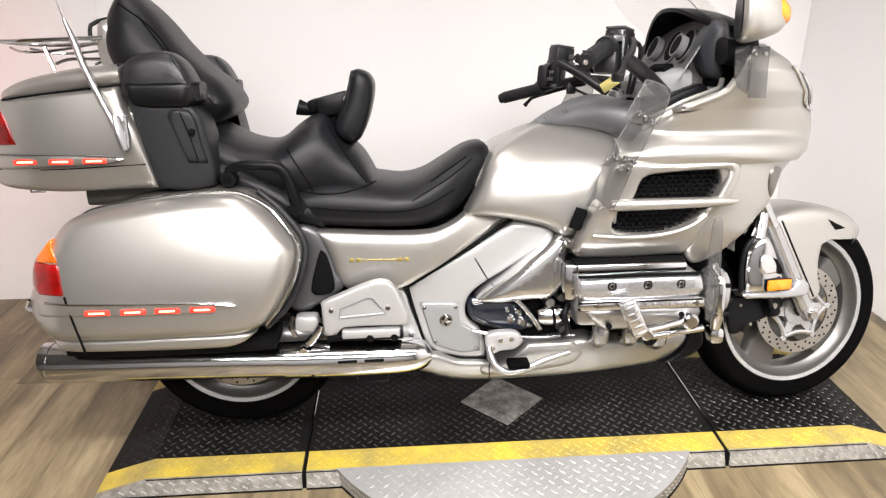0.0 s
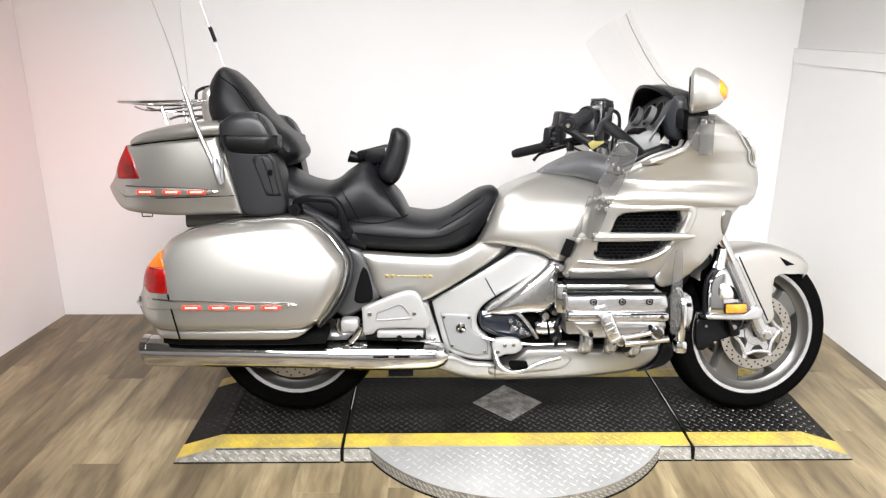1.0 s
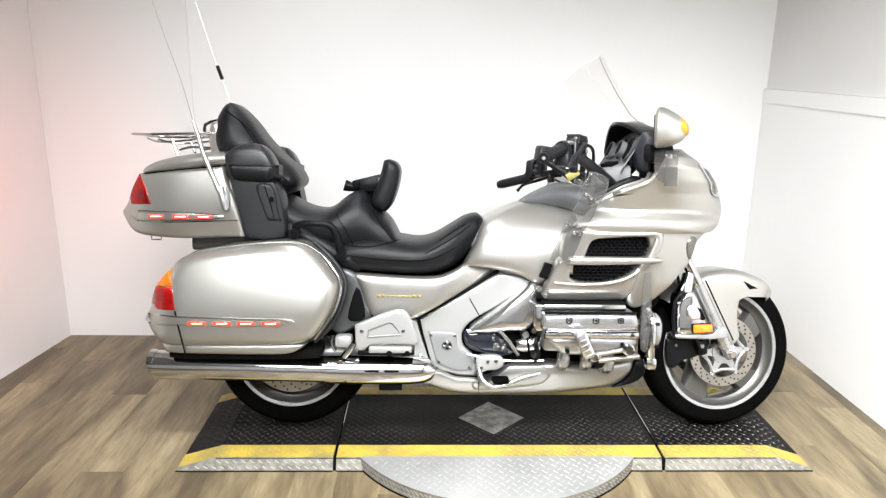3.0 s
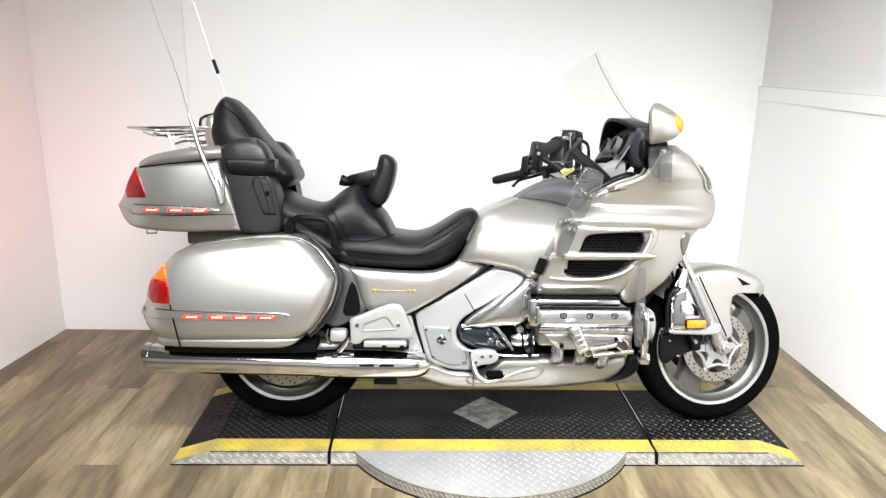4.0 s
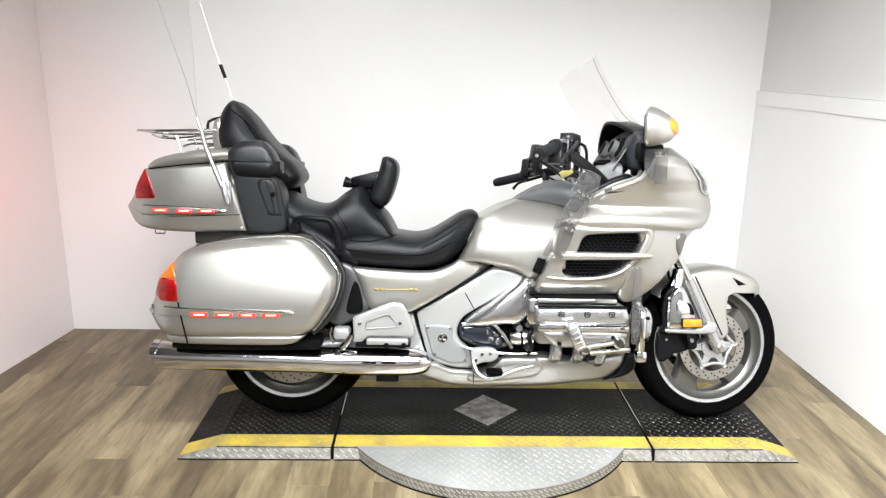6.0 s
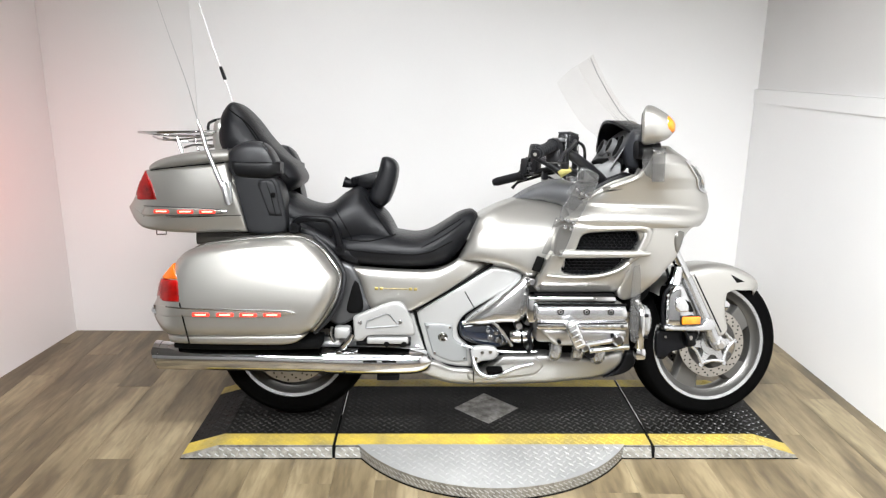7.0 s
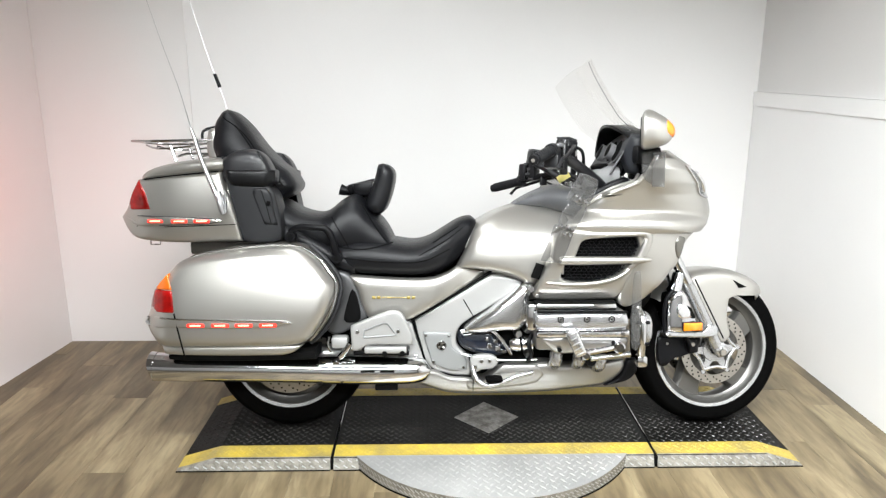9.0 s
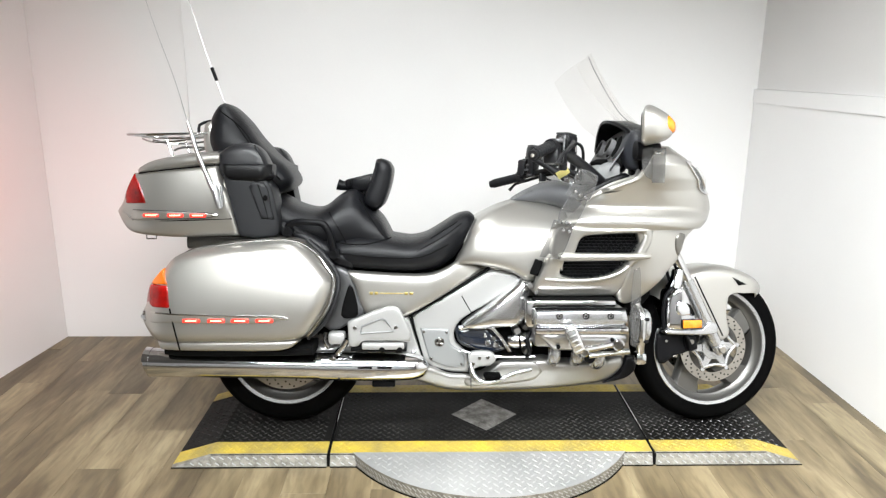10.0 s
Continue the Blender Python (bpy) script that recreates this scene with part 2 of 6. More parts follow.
def part(name, bm, mat, parent, label="", s=-1, smooth=40):
    """A part built for the right flank (negative y); s = 1 mirrors it to the left flank."""
    if s > 0:
        for v in bm.verts:
            v.co.y = -v.co.y
    return finish(name, bm, mat, parent, label, smooth)


def smooth_line(pts, closed=True, step=0.012, sharp=()):
    """A curve through the points; those in sharp keep their corner."""
    P = [Vector(p) for p in pts]
    n = len(P)
    out = []
    for i in range(n if closed else n - 1):
        a, b = P[i], P[(i + 1) % n]
        pa, nb = P[(i - 1) % n], P[(i + 2) % n]
        L = (b - a).length
        if i in sharp or (not closed and i == 0):
            ta = b - a
        else:
            ta = (b - pa) * (L / max((b - a).length + (a - pa).length, 1e-6))
        if (i + 1) % n in sharp or (not closed and i == n - 2):
            tb = b - a
        else:
            tb = (nb - a) * (L / max((nb - b).length + (b - a).length, 1e-6))
        k = max(1, int(L / step))
        for j in range(k):
            t = j / k
            out.append((2 * t**3 - 3 * t**2 + 1) * a + (t**3 - 2 * t**2 + t) * ta + (-2 * t**3 + 3 * t**2) * b + (t**3 - t**2) * tb)
    if not closed:
        out.append(P[-1])
    return out


def edge_distance(q, B):
    """The distance of each point of q to the closed line B, and whether it lies inside."""
    A, C = B, np.roll(B, -1, axis=0)
    best = np.full(len(q), 1e9)
    inside = np.zeros(len(q), bool)
    for a, c in zip(A, C):
        d = c - a
        t = np.clip(((q - a) @ d) / max(d @ d, 1e-12), 0, 1)
        best = np.minimum(best, np.linalg.norm(q - a - t[:, None] * d, axis=1))
        if a[1] != c[1]:
            cross = (a[1] > q[:, 1]) != (c[1] > q[:, 1])
            xx = a[0] + (q[:, 1] - a[1]) * (c[0] - a[0]) / (c[1] - a[1])
            inside ^= cross & (q[:, 0] < xx)
    return best, inside


def pillow(pts, y, edge=0.03, drop=0.02, wall=0.03, sharp=(), step=0.012, grid=0.016, power=2.0):
    """A bulged panel: an outline in x and z, its outer face at y (a number or a function of x and z) and its rim rounded away inwards."""
    from mathutils.geometry import delaunay_2d_cdt
    B = np.array([tuple(p) for p in smooth_line([(a, b) for a, b in pts], True, step, sharp)])
    area2 = np.sum(B[:, 0] * np.roll(B[:, 1], -1) - np.roll(B[:, 0], -1) * B[:, 1])
    if area2 < 0:
        B = B[::-1].copy()
    lo, hi = B.min(0), B.max(0)
    gx, gz = np.meshgrid(np.arange(lo[0], hi[0], grid), np.arange(lo[1], hi[1], grid))
    q = np.stack([gx.ravel(), gz.ravel()], 1)
    q[:, 0] += (np.round((q[:, 1] - lo[1]) / grid) % 2) * grid * 0.5
    d, ins = edge_distance(q, B)
    keep = [q[ins & (d > max(edge * 1.1, grid * 0.6))]]
    T = np.roll(B, -1, axis=0) - np.roll(B, 1, axis=0)
    T /= np.maximum(np.linalg.norm(T, axis=1), 1e-9)[:, None]
    N = np.stack([-T[:, 1], T[:, 0]], 1)
    for f in (0.08, 0.25, 0.5, 0.85):
        r = B + N * edge * f
        d, ins = edge_distance(r, B)
        keep.append(r[ins & (d > edge * f * 0.93)])
    V = np.concatenate([B, *keep])
    n = len(B)
    co, _, faces, orig, _, _ = delaunay_2d_cdt([Vector(v) for v in V], [(i, (i + 1) % n) for i in range(n)], [], 1, 1e-6)
    P = np.array([tuple(c) for c in co])
    d, _ = edge_distance(P, B)
    t = np.clip(d / max(edge, 1e-6), 0, 1)
    fall = drop * (1 - np.maximum(0, 1 - (1 - t) ** power) ** (1 / power))
    base = np.array([y(a, b) for a, b in P]) if callable(y) else np.full(len(P), y)
    bm = bmesh.new()
    vs = [bm.verts.new((a, yy, b)) for (a, b), yy in zip(P, base + fall)]
    for f in faces:
        try:
            bm.faces.new([vs[i] for i in f])
        except ValueError:
            pass
    rim = [e for e in bm.edges if len(e.link_faces) == 1]
    if wall:
        ring = bmesh.ops.extrude_edge_only(bm, edges=rim)
        for v in [g for g in ring["geom"] if isinstance(g, bmesh.types.BMVert)]:
            v.co.y += wall
    return bm


def cushion(pts, half, edge=0.05, drop=0.05, **kw):
    """A padded body across the bike: a bulged outline on both flanks, joined in the middle."""
    deep = (lambda x, z: -half(x, z)) if callable(half) else -half
    bm = pillow(pts, deep, edge, drop, 0.0, **kw)
    n = len(bm.verts)
    rim = [e for e in bm.edges if len(e.link_faces) == 1]
    ring = bmesh.ops.extrude_edge_only(bm, edges=rim)
    for v in [g for g in ring["geom"] if isinstance(g, bmesh.types.BMVert)]:
        v.co.y = 0
    dup = bmesh.ops.duplicate(bm, geom=list(bm.verts) + list(bm.edges) + list(bm.faces))
    for v in [g for g in dup["geom"] if isinstance(g, bmesh.types.BMVert)]:
        v.co.y = -v.co.y
    bmesh.ops.remove_doubles(bm, verts=bm.verts, dist=1e-5)
    return bm


def rows_to_mesh(rows, closed=True, caps=True, bm=None):
    bm = bm or bmesh.new()
    R = [[bm.verts.new(p) for p in row] for row in rows]
    n = len(R[0])
    for a, b in zip(R, R[1:]):
        for i in range(n if closed else n - 1):
            j = (i + 1) % n
            bm.faces.new((a[i], a[j], b[j], b[i]))
    if caps:
        bm.faces.new(R[0])
        bm.faces.new(R[-1][::-1])
    return bm


def loft(stations, e=2.6, seg=28, sub=5):
    """A body along x. Stations: x, lowest z, highest z, half width; rounded boxes of exponent e between."""
    P = [np.array(s[:4], float) for s in stations]
    rows = []
    n = len(P)
    for i in range(n - 1):
        p0, p1, p2, p3 = P[max(i - 1, 0)], P[i], P[i + 1], P[min(i + 2, n - 1)]
        for j in range(sub + (i == n - 2)):
            t = j / sub
            q = 0.5 * (2 * p1 + (p2 - p0) * t + (2 * p0 - 5 * p1 + 4 * p2 - p3) * t * t + (3 * p1 - p0 - 3 * p2 + p3) * t**3)
            x, zl, zh, w = q
            w, h, c = max(w, 0.002), max((zh - zl) / 2, 0.002), (zl + zh) / 2
            row = []
            for k in range(seg):
                a = 2 * math.pi * k / seg
                ca, sa = math.cos(a), math.sin(a)
                row.append((x, w * math.copysign(abs(ca) ** (2 / e), ca), c + h * math.copysign(abs(sa) ** (2 / e), sa)))
            rows.append(row)
    return rows_to_mesh(rows)


def tube(pts, r, seg=10, step=0.015, straight=False, bm=None, flat=1.0):
    """A round bar along a line; r is a number or one radius for each point."""
    rad = r if isinstance(r, (list, tuple)) else [r] * len(pts)
    if straight:
        P, R = [Vector(p) for p in pts], list(rad)
    else:
        Q = smooth_line([Vector((*p, q)) for p, q in zip(pts, rad)], False, step)
        P, R = [Vector(q[:3]) for q in Q], [q[3] for q in Q]
    rows, side = [], None
    for i, p in enumerate(P):
        t = (P[min(i + 1, len(P) - 1)] - P[max(i - 1, 0)]).normalized()
        if side is None:
            side = t.orthogonal().normalized()
        side = (side - t * side.dot(t)).normalized()
        up = t.cross(side)
        rows.append([p + R[i] * (math.cos(2 * math.pi * k / seg) * side + flat * math.sin(2 * math.pi * k / seg) * up) for k in range(seg)])
    return rows_to_mesh(rows, bm=bm)


def lathe(profile, seg=64, bm=None):
    """Turns (radius, y) round the y axis; a closed profile."""
    rows = [[(r * math.cos(2 * math.pi * k / seg), y, r * math.sin(2 * math.pi * k / seg)) for r, y in profile] for k in range(seg)]
    rows.append(rows[0])
    b = rows_to_mesh(rows, caps=False, bm=bm)
    bmesh.ops.remove_doubles(b, verts=b.verts, dist=1e-6)
    return b


def box(c, size, bevel=0.004, turn=None, bm=None, segs=2):
    b = bm or bmesh.new()
    g = bmesh.ops.create_cube(b, size=1)["verts"]
    m = Matrix.Translation(c) @ (turn or Matrix()) @ Matrix.Diagonal((*size, 1))
    bmesh.ops.transform(b, matrix=m, verts=g)
    if bevel:
        es = list({e for v in g for e in v.link_edges})
        bmesh.ops.bevel(b, geom=es, offset=min(bevel, min(size) * 0.45), segments=segs, affect="EDGES", profile=0.5)
    return b


def disc(c, r, h, axis="y", seg=20, bevel=0.0015, bm=None):
    """A short round pin or screw head whose axis is x, y or z."""
    b = bm or bmesh.new()
    prof = [(0, 0), (r - bevel, 0), (r, bevel), (r, h), (0, h)]
    rows = []
    for k in range(seg):
        a = 2 * math.pi * k / seg
        row = []
        for q, d in prof[1:4]:
            u, w = q * math.cos(a), q * math.sin(a)
            row.append({"y": (u, d, w), "x": (d, u, w), "z": (u, w, -d)}[axis])
        rows.append([Vector(c) + Vector(p) for p in row])
    R = [[b.verts.new(p) for p in row] for row in rows]
    for i in range(seg):
        j = (i + 1) % seg
        for k in range(2):
            b.faces.new((R[i][k], R[j][k], R[j][k + 1], R[i][k + 1]))
    b.faces.new([r[0] for r in R])
    b.faces.new([r[2] for r in R][::-1])
    return b


def drape(obs, pts, r, lift=0.0008, start=-0.6, step=0.008):
    """A thin seam laid on the outer (right-hand) face of the given meshes, along a line in x and z."""
    from mathutils.bvhtree import BVHTree
    trees = []
    for ob in obs:
        b = bmesh.new()
        b.from_mesh(ob.data)
        trees.append((BVHTree.FromBMesh(b), ob.matrix_basis.translation.copy()))
        b.free()
    out = []
    for p in smooth_line([(x, z) for x, z in pts], False, step):
        best = None
        for tree, off in trees:
            hit = tree.ray_cast(Vector((p[0], start, p[1])) - off, Vector((0, 1, 0)))[0]
            if hit is not None and (best is None or (hit + off).y < best):
                best = (hit + off).y
        if best is not None:
            out.append((p[0], best - lift, p[1]))
    return tube(out, r, 6, straight=True)


def thing(name, m, label, category, group=""):
    ob = new(name)
    ob.matrix_world = m
    ob.empty_display_size = 0.1
    return tagged(ob, label, category, group)


# ---- room ----
def slab(name, corners, z0, z1, mat, label, category="wall"):
    """A wall or floor piece from its plan outline."""
    bm = bmesh.new()
    lo = [bm.verts.new((x, y, z0)) for x, y in corners]
    hi = [bm.verts.new((x, y, z1)) for x, y in corners]
    bm.faces.new(lo[::-1])
    bm.faces.new(hi)
    n = len(lo)
    for i in range(n):
        bm.faces.new((lo[i], lo[(i + 1) % n], hi[(i + 1) % n], hi[i]))
    return tagged(finish(name, bm, mat, smooth=0), label, category, kind="structure")


TOP = 2.7
slab("wall_left", [(-2.195, 0.975), (-2.40, -1.0), (-2.52, -1.0), (-2.315, 0.975)], 0, TOP, WALL, "plain white painted side wall", "wall")
slab("wall_back_near", [(-2.35, 0.977), (-1.456, 0.977), (-1.456, 1.10), (-2.35, 1.10)], 0, TOP, WALL, "white painted wall beside the back wall", "wall")
slab("wall_back", [(-1.455, 0.978), (1.548, 1.402), (2.2, 1.49), (2.2, 1.62), (-1.455, 1.11)], 0, TOP, WALL, "white painted wall behind the motorcycle", "wall")
# right wall runs on unseen so the fender reflects white
slab("wall_right", [(1.552, 1.40), (1.572, -3.0), (2.2, -3.0), (2.2, 1.40)], 0, 1.225, WALL_BRIGHT, "low white partition wall with a ledge on top", "wall")
slab("ledge", [(1.546, 1.40), (1.566, -3.0), (2.2, -3.0), (2.2, 1.40)], 1.226, 1.30, WALL_BRIGHT, "white board capping the low partition wall", "ledge")
slab("wall_right_upper", [(1.565, 1.405), (1.585, -3.0), (2.2, -3.0), (2.2, 1.405)], 1.301, TOP, UPPER, "upper wall set back behind the ledge, greyed for shade", "wall")
# unseen walls and ceilings, added to shape reflections in paint and chrome
slab("shop_wall_left", [(-4.0, -1.0), (-2.40, -1.002), (-2.40, -1.1), (-3.9, -1.1), (-3.9, -6.4), (-4.0, -6.4)], 0, TOP, UNSEEN_GREY, "unseen grey wall added beside the booth", "wall")
slab("shop_wall_right", [(1.572, -3.002), (3.6, -3.002), (3.6, -6.4), (3.5, -6.4), (3.5, -3.1), (1.572, -3.1)], 0, TOP, UNSEEN_GREY, "unseen grey wall added beside the booth", "wall")
slab("shop_wall_front", [(-4.0, -6.4), (3.6, -6.4), (3.6, -6.5), (-4.0, -6.5)], 0, TOP, WALL, "unseen white wall added for reflections", "wall")
slab("booth_ceiling", [(-2.6, -0.6), (2.2, -0.6), (2.2, 1.62), (-2.6, 1.62)], TOP - 0.02, TOP - 0.001, WALL, "unseen white ceiling added over the booth", "ceiling")
slab("ceiling", [(-4.0, -6.5), (3.6, -6.5), (3.6, 1.62), (-4.0, 1.62)], TOP, TOP + 0.1, UNSEEN_GREY, "unseen grey ceiling added over the room", "ceiling")
floor = slab("floor", [(-4.0, -6.5), (3.6, -6.5), (3.6, 1.62), (-4.0, 1.62)], -0.1, -0.004, MATT, "weathered brown oak-look plank floor", "floor")

# ---- platform ----
DECK = 0.045


def deck_z(x):
    if x < -1.06:
        return max(0.004, DECK * (x + 1.205) / 0.145)
    if x > 0.97:
        return max(0.004, DECK * (1.105 - x) / 0.135)
    return DECK


def sheet(x0, x1, y0, y1, thick, lift, front_slope=0.0, bm=None):
    """A plate that follows the deck's slope; front_slope moves its foot forward."""
    xs = sorted({x0, x1, *[x for x in (-1.06, 0.97) if x0 < x < x1]})
    rows = []
    for x in xs:
        z = deck_z(x) + lift
        lo = max(z - thick, 0.0005)
        rows.append([(x, y0, z), (x, y1, z), (x, y1 + 0.0, lo), (x, y0 - front_slope * (z - lo) / max(DECK, 0.001), lo)])
    return rows_to_mesh(rows, bm=bm)


def lozenges(cells, lift, size=0.0122, high=0.0026):
    """Raised tread marks of a chequer plate: small ridges in turn to one side and the other."""
    verts, faces = [], []
    for x, y, z, k in cells:
        a = radians(45 if k else 135)
        c, s = math.cos(a), math.sin(a)
        n = len(verts)
        for u, v, h in ((-1, 0, 0), (0, -0.34, 0), (1, 0, 0), (0, 0.34, 0), (-0.45, 0, 1), (0.45, 0, 1)):
            verts.append((x + size * (u * c - v * s), y + size * (u * s + v * c), z + lift + h * high))
        faces += [(n, n + 1, n + 5, n + 4), (n + 1, n + 2, n + 5), (n + 2, n + 3, n + 4, n + 5), (n + 3, n, n + 4)]
    me = bpy.data.meshes.new("tread")
    me.from_pydata(verts, [], faces)
    bm = bmesh.new()
    bm.from_mesh(me)
    bpy.data.meshes.remove(me)
    return bm


def grid_cells(x0, x1, y0, y1, inside=None, pitch=0.024):
    """The places of the raised bars, on a lattice turned by 45 degrees."""
    out = []
    h = pitch * math.sqrt(0.5)
    for i in range(int((x1 - x0) / h)):
        for j in range(int((y1 - y0) / h)):
            if (i + j) % 2:
                continue
            x, y = x0 + (i + 0.5) * h, y0 + (j + 0.5) * h
            if inside is None or inside(x, y):
                out.append((x, y, deck_z(x), i % 2))
    return out


FRONT, REAR, STRIPE_F, STRIPE_R = -0.292, 0.272, -0.210, 0.202


def platform_section(x0, x1, label, ramp=0):
    sec = thing("platform_section", pose(0, 0, 0), label, "platform", "platform sections")
    part("deck", sheet(x0, x1, STRIPE_F, STRIPE_R, 0.05, 0.0), BLACKPLATE, sec, smooth=0)
    part("yellow_stripe", sheet(x0, x1, FRONT, STRIPE_F - 0.0005, 0.05, 0.0004), YELLOW, sec, "worn yellow painted edge", smooth=0)
    part("yellow_stripe", sheet(x0, x1, STRIPE_R + 0.0005, REAR, 0.05, 0.0004), YELLOW, sec, "worn yellow painted edge", smooth=0)
    e0 = x0 if ramp >= 0 else -1.199
    e1 = x1 if ramp <= 0 else 1.099
    rows = []
    for x in sorted({e0, e1, *[v for v in (-1.06, 0.97) if e0 < v < e1]}):
        z = deck_z(x)
        rows.append([(x, FRONT - 0.001, z), (x, FRONT + 0.004, z), (x, FRONT + 0.004, 0.0005), (x, FRONT - 0.022, 0.0005)])
    part("edge_plate", rows_to_mesh(rows), EDGEPLATE, sec, "bare metal tread plate edge", smooth=0)
    cells = []
    n = int((e1 - e0) / 0.03)
    for i in range(n):
        x = e0 + (i + 0.5) * 0.03
        for j in range(2):
            z = 0.012 + j * 0.018
            if z + 0.006 < deck_z(x):
                cells.append((x + 0.015 * j, FRONT - 0.001 - 0.021 * (1 - z / DECK), z, 1))
    b = bmesh.new()
    for x, y, z, _ in cells:
        g = bmesh.ops.create_cube(b, size=1)["verts"]
        bmesh.ops.transform(b, matrix=Matrix.Translation((x, y - 0.0005, z)) @ pose(0, 0, 0, -21, 35, 0) @ Matrix.Diagonal((0.019, 0.003, 0.004, 1)), verts=g)
    part("edge_tread", b, SILVERPLATE, sec, smooth=0)["kind"] = "stuff"
    f0, f1 = max(e0, -1.06), min(e1, 0.97)
    # solid dark strips stand for the shadow gaps below stripe and plate
    part("edge_line", box(((f0 + f1) / 2, FRONT - 0.0025, DECK - 0.0035), (f1 - f0, 0.004, 0.0022), 0), MATT, sec, "dark strip for the shadow gap under the stripe", smooth=0)
    part("foot_line", box(((e0 + e1) / 2, FRONT - 0.0235, 0.0016), (e1 - e0, 0.004, 0.003), 0), MATT, sec, "dark strip for the contact shade along the floor", smooth=0)
    hole = (lambda x, y: abs(x + 0.045) / 0.135 + abs(y - 0.002) / 0.137 > 1.02) if ramp == 0 else None
    part("tread", lozenges(grid_cells(x0 + 0.01, x1 - 0.01, STRIPE_F + 0.004, STRIPE_R, hole), 0.0), BLACKTREAD, sec, smooth=0)["kind"] = "stuff"
    part("stripe_tread", lozenges(grid_cells(x0 + 0.01, x1 - 0.01, FRONT + 0.006, STRIPE_F), 0.0004), YELLOW, sec, smooth=0)["kind"] = "stuff"
    part("stripe_tread", lozenges(grid_cells(x0 + 0.01, x1 - 0.01, STRIPE_R + 0.004, REAR), 0.0004), YELLOW, sec, smooth=0)["kind"] = "stuff"
    return sec


platform_section(-1.199, -0.641, "black chequer-plate ramp section with yellow edges, rear wheel on it", -1)
centre = platform_section(-0.629, 0.549, "black chequer-plate centre section with a bare metal diamond", 0)
platform_section(0.561, 1.099, "black chequer-plate ramp section with yellow edges, front wheel on it", 1)

b = bmesh.new()
ring = [b.verts.new((x, y, DECK + 0.0022)) for x, y in ((-0.178, -0.003), (-0.047, -0.133), (0.084, -0.003), (-0.047, 0.131))]
b.faces.new(ring)
low = bmesh.ops.extrude_face_region(b, geom=list(b.faces))
for v in [g for g in low["geom"] if isinstance(g, bmesh.types.BMVert)]:
    v.co.z -= 0.002
part("diamond_plate", b, WORNPLATE, centre, "scuffed bare metal diamond", smooth=0)
part("diamond_tread", lozenges(grid_cells(-0.18, 0.09, -0.15, 0.13, lambda x, y: abs(x + 0.047) / 0.131 + abs(y + 0.001) / 0.132 < 0.9), 0.0022), WORNPLATE, centre, smooth=0)["kind"] = "stuff"

# the dark slots between the sections, with a bright strip along one side
for x in (-0.635, 0.555):
    g = thing("section_joint", pose(x, 0, 0), "dark gap with a thin bright metal strip between platform sections", "joint", "platform joints")
    part("gap", box((0, -0.02, 0.0215), (0.010, 0.58, 0.042), 0.001), MATT, g)
    part("strip", box((0.0035, 0.01, 0.0425), (0.003, 0.5, 0.008), 0.001), CHROME, g, "thin bright strip")

# turntable: the part of the round plate that stands out in front
CX, CY, CR = -0.048, 0.008, 0.580
tt = thing("turntable", pose(0, 0, 0), "round bare aluminium chequer-plate turntable edge", "turntable")
a0 = math.asin((-FRONT + 0.006) / CR)
arc = [(CX + CR * math.cos(-a), CY + CR * math.sin(-a)) for a in np.linspace(a0, math.pi - a0, 72)]
b = bmesh.new()
top = [b.verts.new((x, y, DECK + 0.001)) for x, y in arc]
bot = [b.verts.new((x, y, 0.0005)) for x, y in arc]
b.faces.new(top)
b.faces.new(bot[::-1])
for i in range(len(arc)):
    j = (i + 1) % len(arc)
    b.faces.new((top[i], top[j], bot[j], bot[i]))
part("round_plate", b, SILVERPLATE, tt, smooth=30)
rows = [[(CX + r * math.cos(-a), CY + r * math.sin(-a), z) for r, z in ((CR - 0.002, 0.0004), (CR + 0.004, 0.0004), (CR + 0.004, 0.004), (CR - 0.002, 0.004))] for a in np.linspace(a0, math.pi - a0, 72)]
# dark ring drawn for the contact shade at the turntable's foot
part("foot_ring", rows_to_mesh(rows), MATT, tt, "dark strip for the contact shade along the floor", smooth=0)
rows = [[(CX + r * math.cos(-a), CY + r * math.sin(-a), z) for r, z in ((CR - 0.004, DECK + 0.0005), (CR + 0.0012, DECK + 0.0005), (CR + 0.0012, DECK - 0.040), (CR - 0.004, DECK - 0.040))] for a in np.linspace(a0, math.pi - a0, 72)]
part("side_band", rows_to_mesh(rows), EDGEPLATE, tt, "dull metal side band", smooth=30)
part("tread", lozenges(grid_cells(CX - CR, CX + CR, -CR - 0.01, FRONT - 0.01, lambda x, y: (x - CX) ** 2 + (y - CY) ** 2 < (CR - 0.016) ** 2 and y < FRONT - 0.012, 0.027), 0.001, 0.0125, 0.0024), SILVERPLATE, tt, smooth=0)["kind"] = "stuff"
b = bmesh.new()
for i in range(64):
    a = -(a0 + (math.pi - 2 * a0) * (i + 0.5) / 64)
    for z in (0.014, 0.032):
        g = bmesh.ops.create_cube(b, size=1)["verts"]
        aa = a + (0.012 if z > 0.03 else 0)
        bmesh.ops.transform(b, matrix=Matrix.Translation((CX + CR * math.cos(aa), CY + CR * math.sin(aa), z)) @ Matrix.Rotation(aa + math.pi / 2, 4, "Z") @ pose(0, 0, 0, 0, 35, 0) @ Matrix.Diagonal((0.019, 0.003, 0.004, 1)), verts=g)
part("edge_tread", b, SILVERPLATE, tt, smooth=0)["kind"] = "stuff"

# ---- motorcycle ----
bike = thing("motorcycle", pose(0, -0.02, 0.077, -8), "champagne silver touring motorcycle leaning on its stand on the platform", "motorcycle")


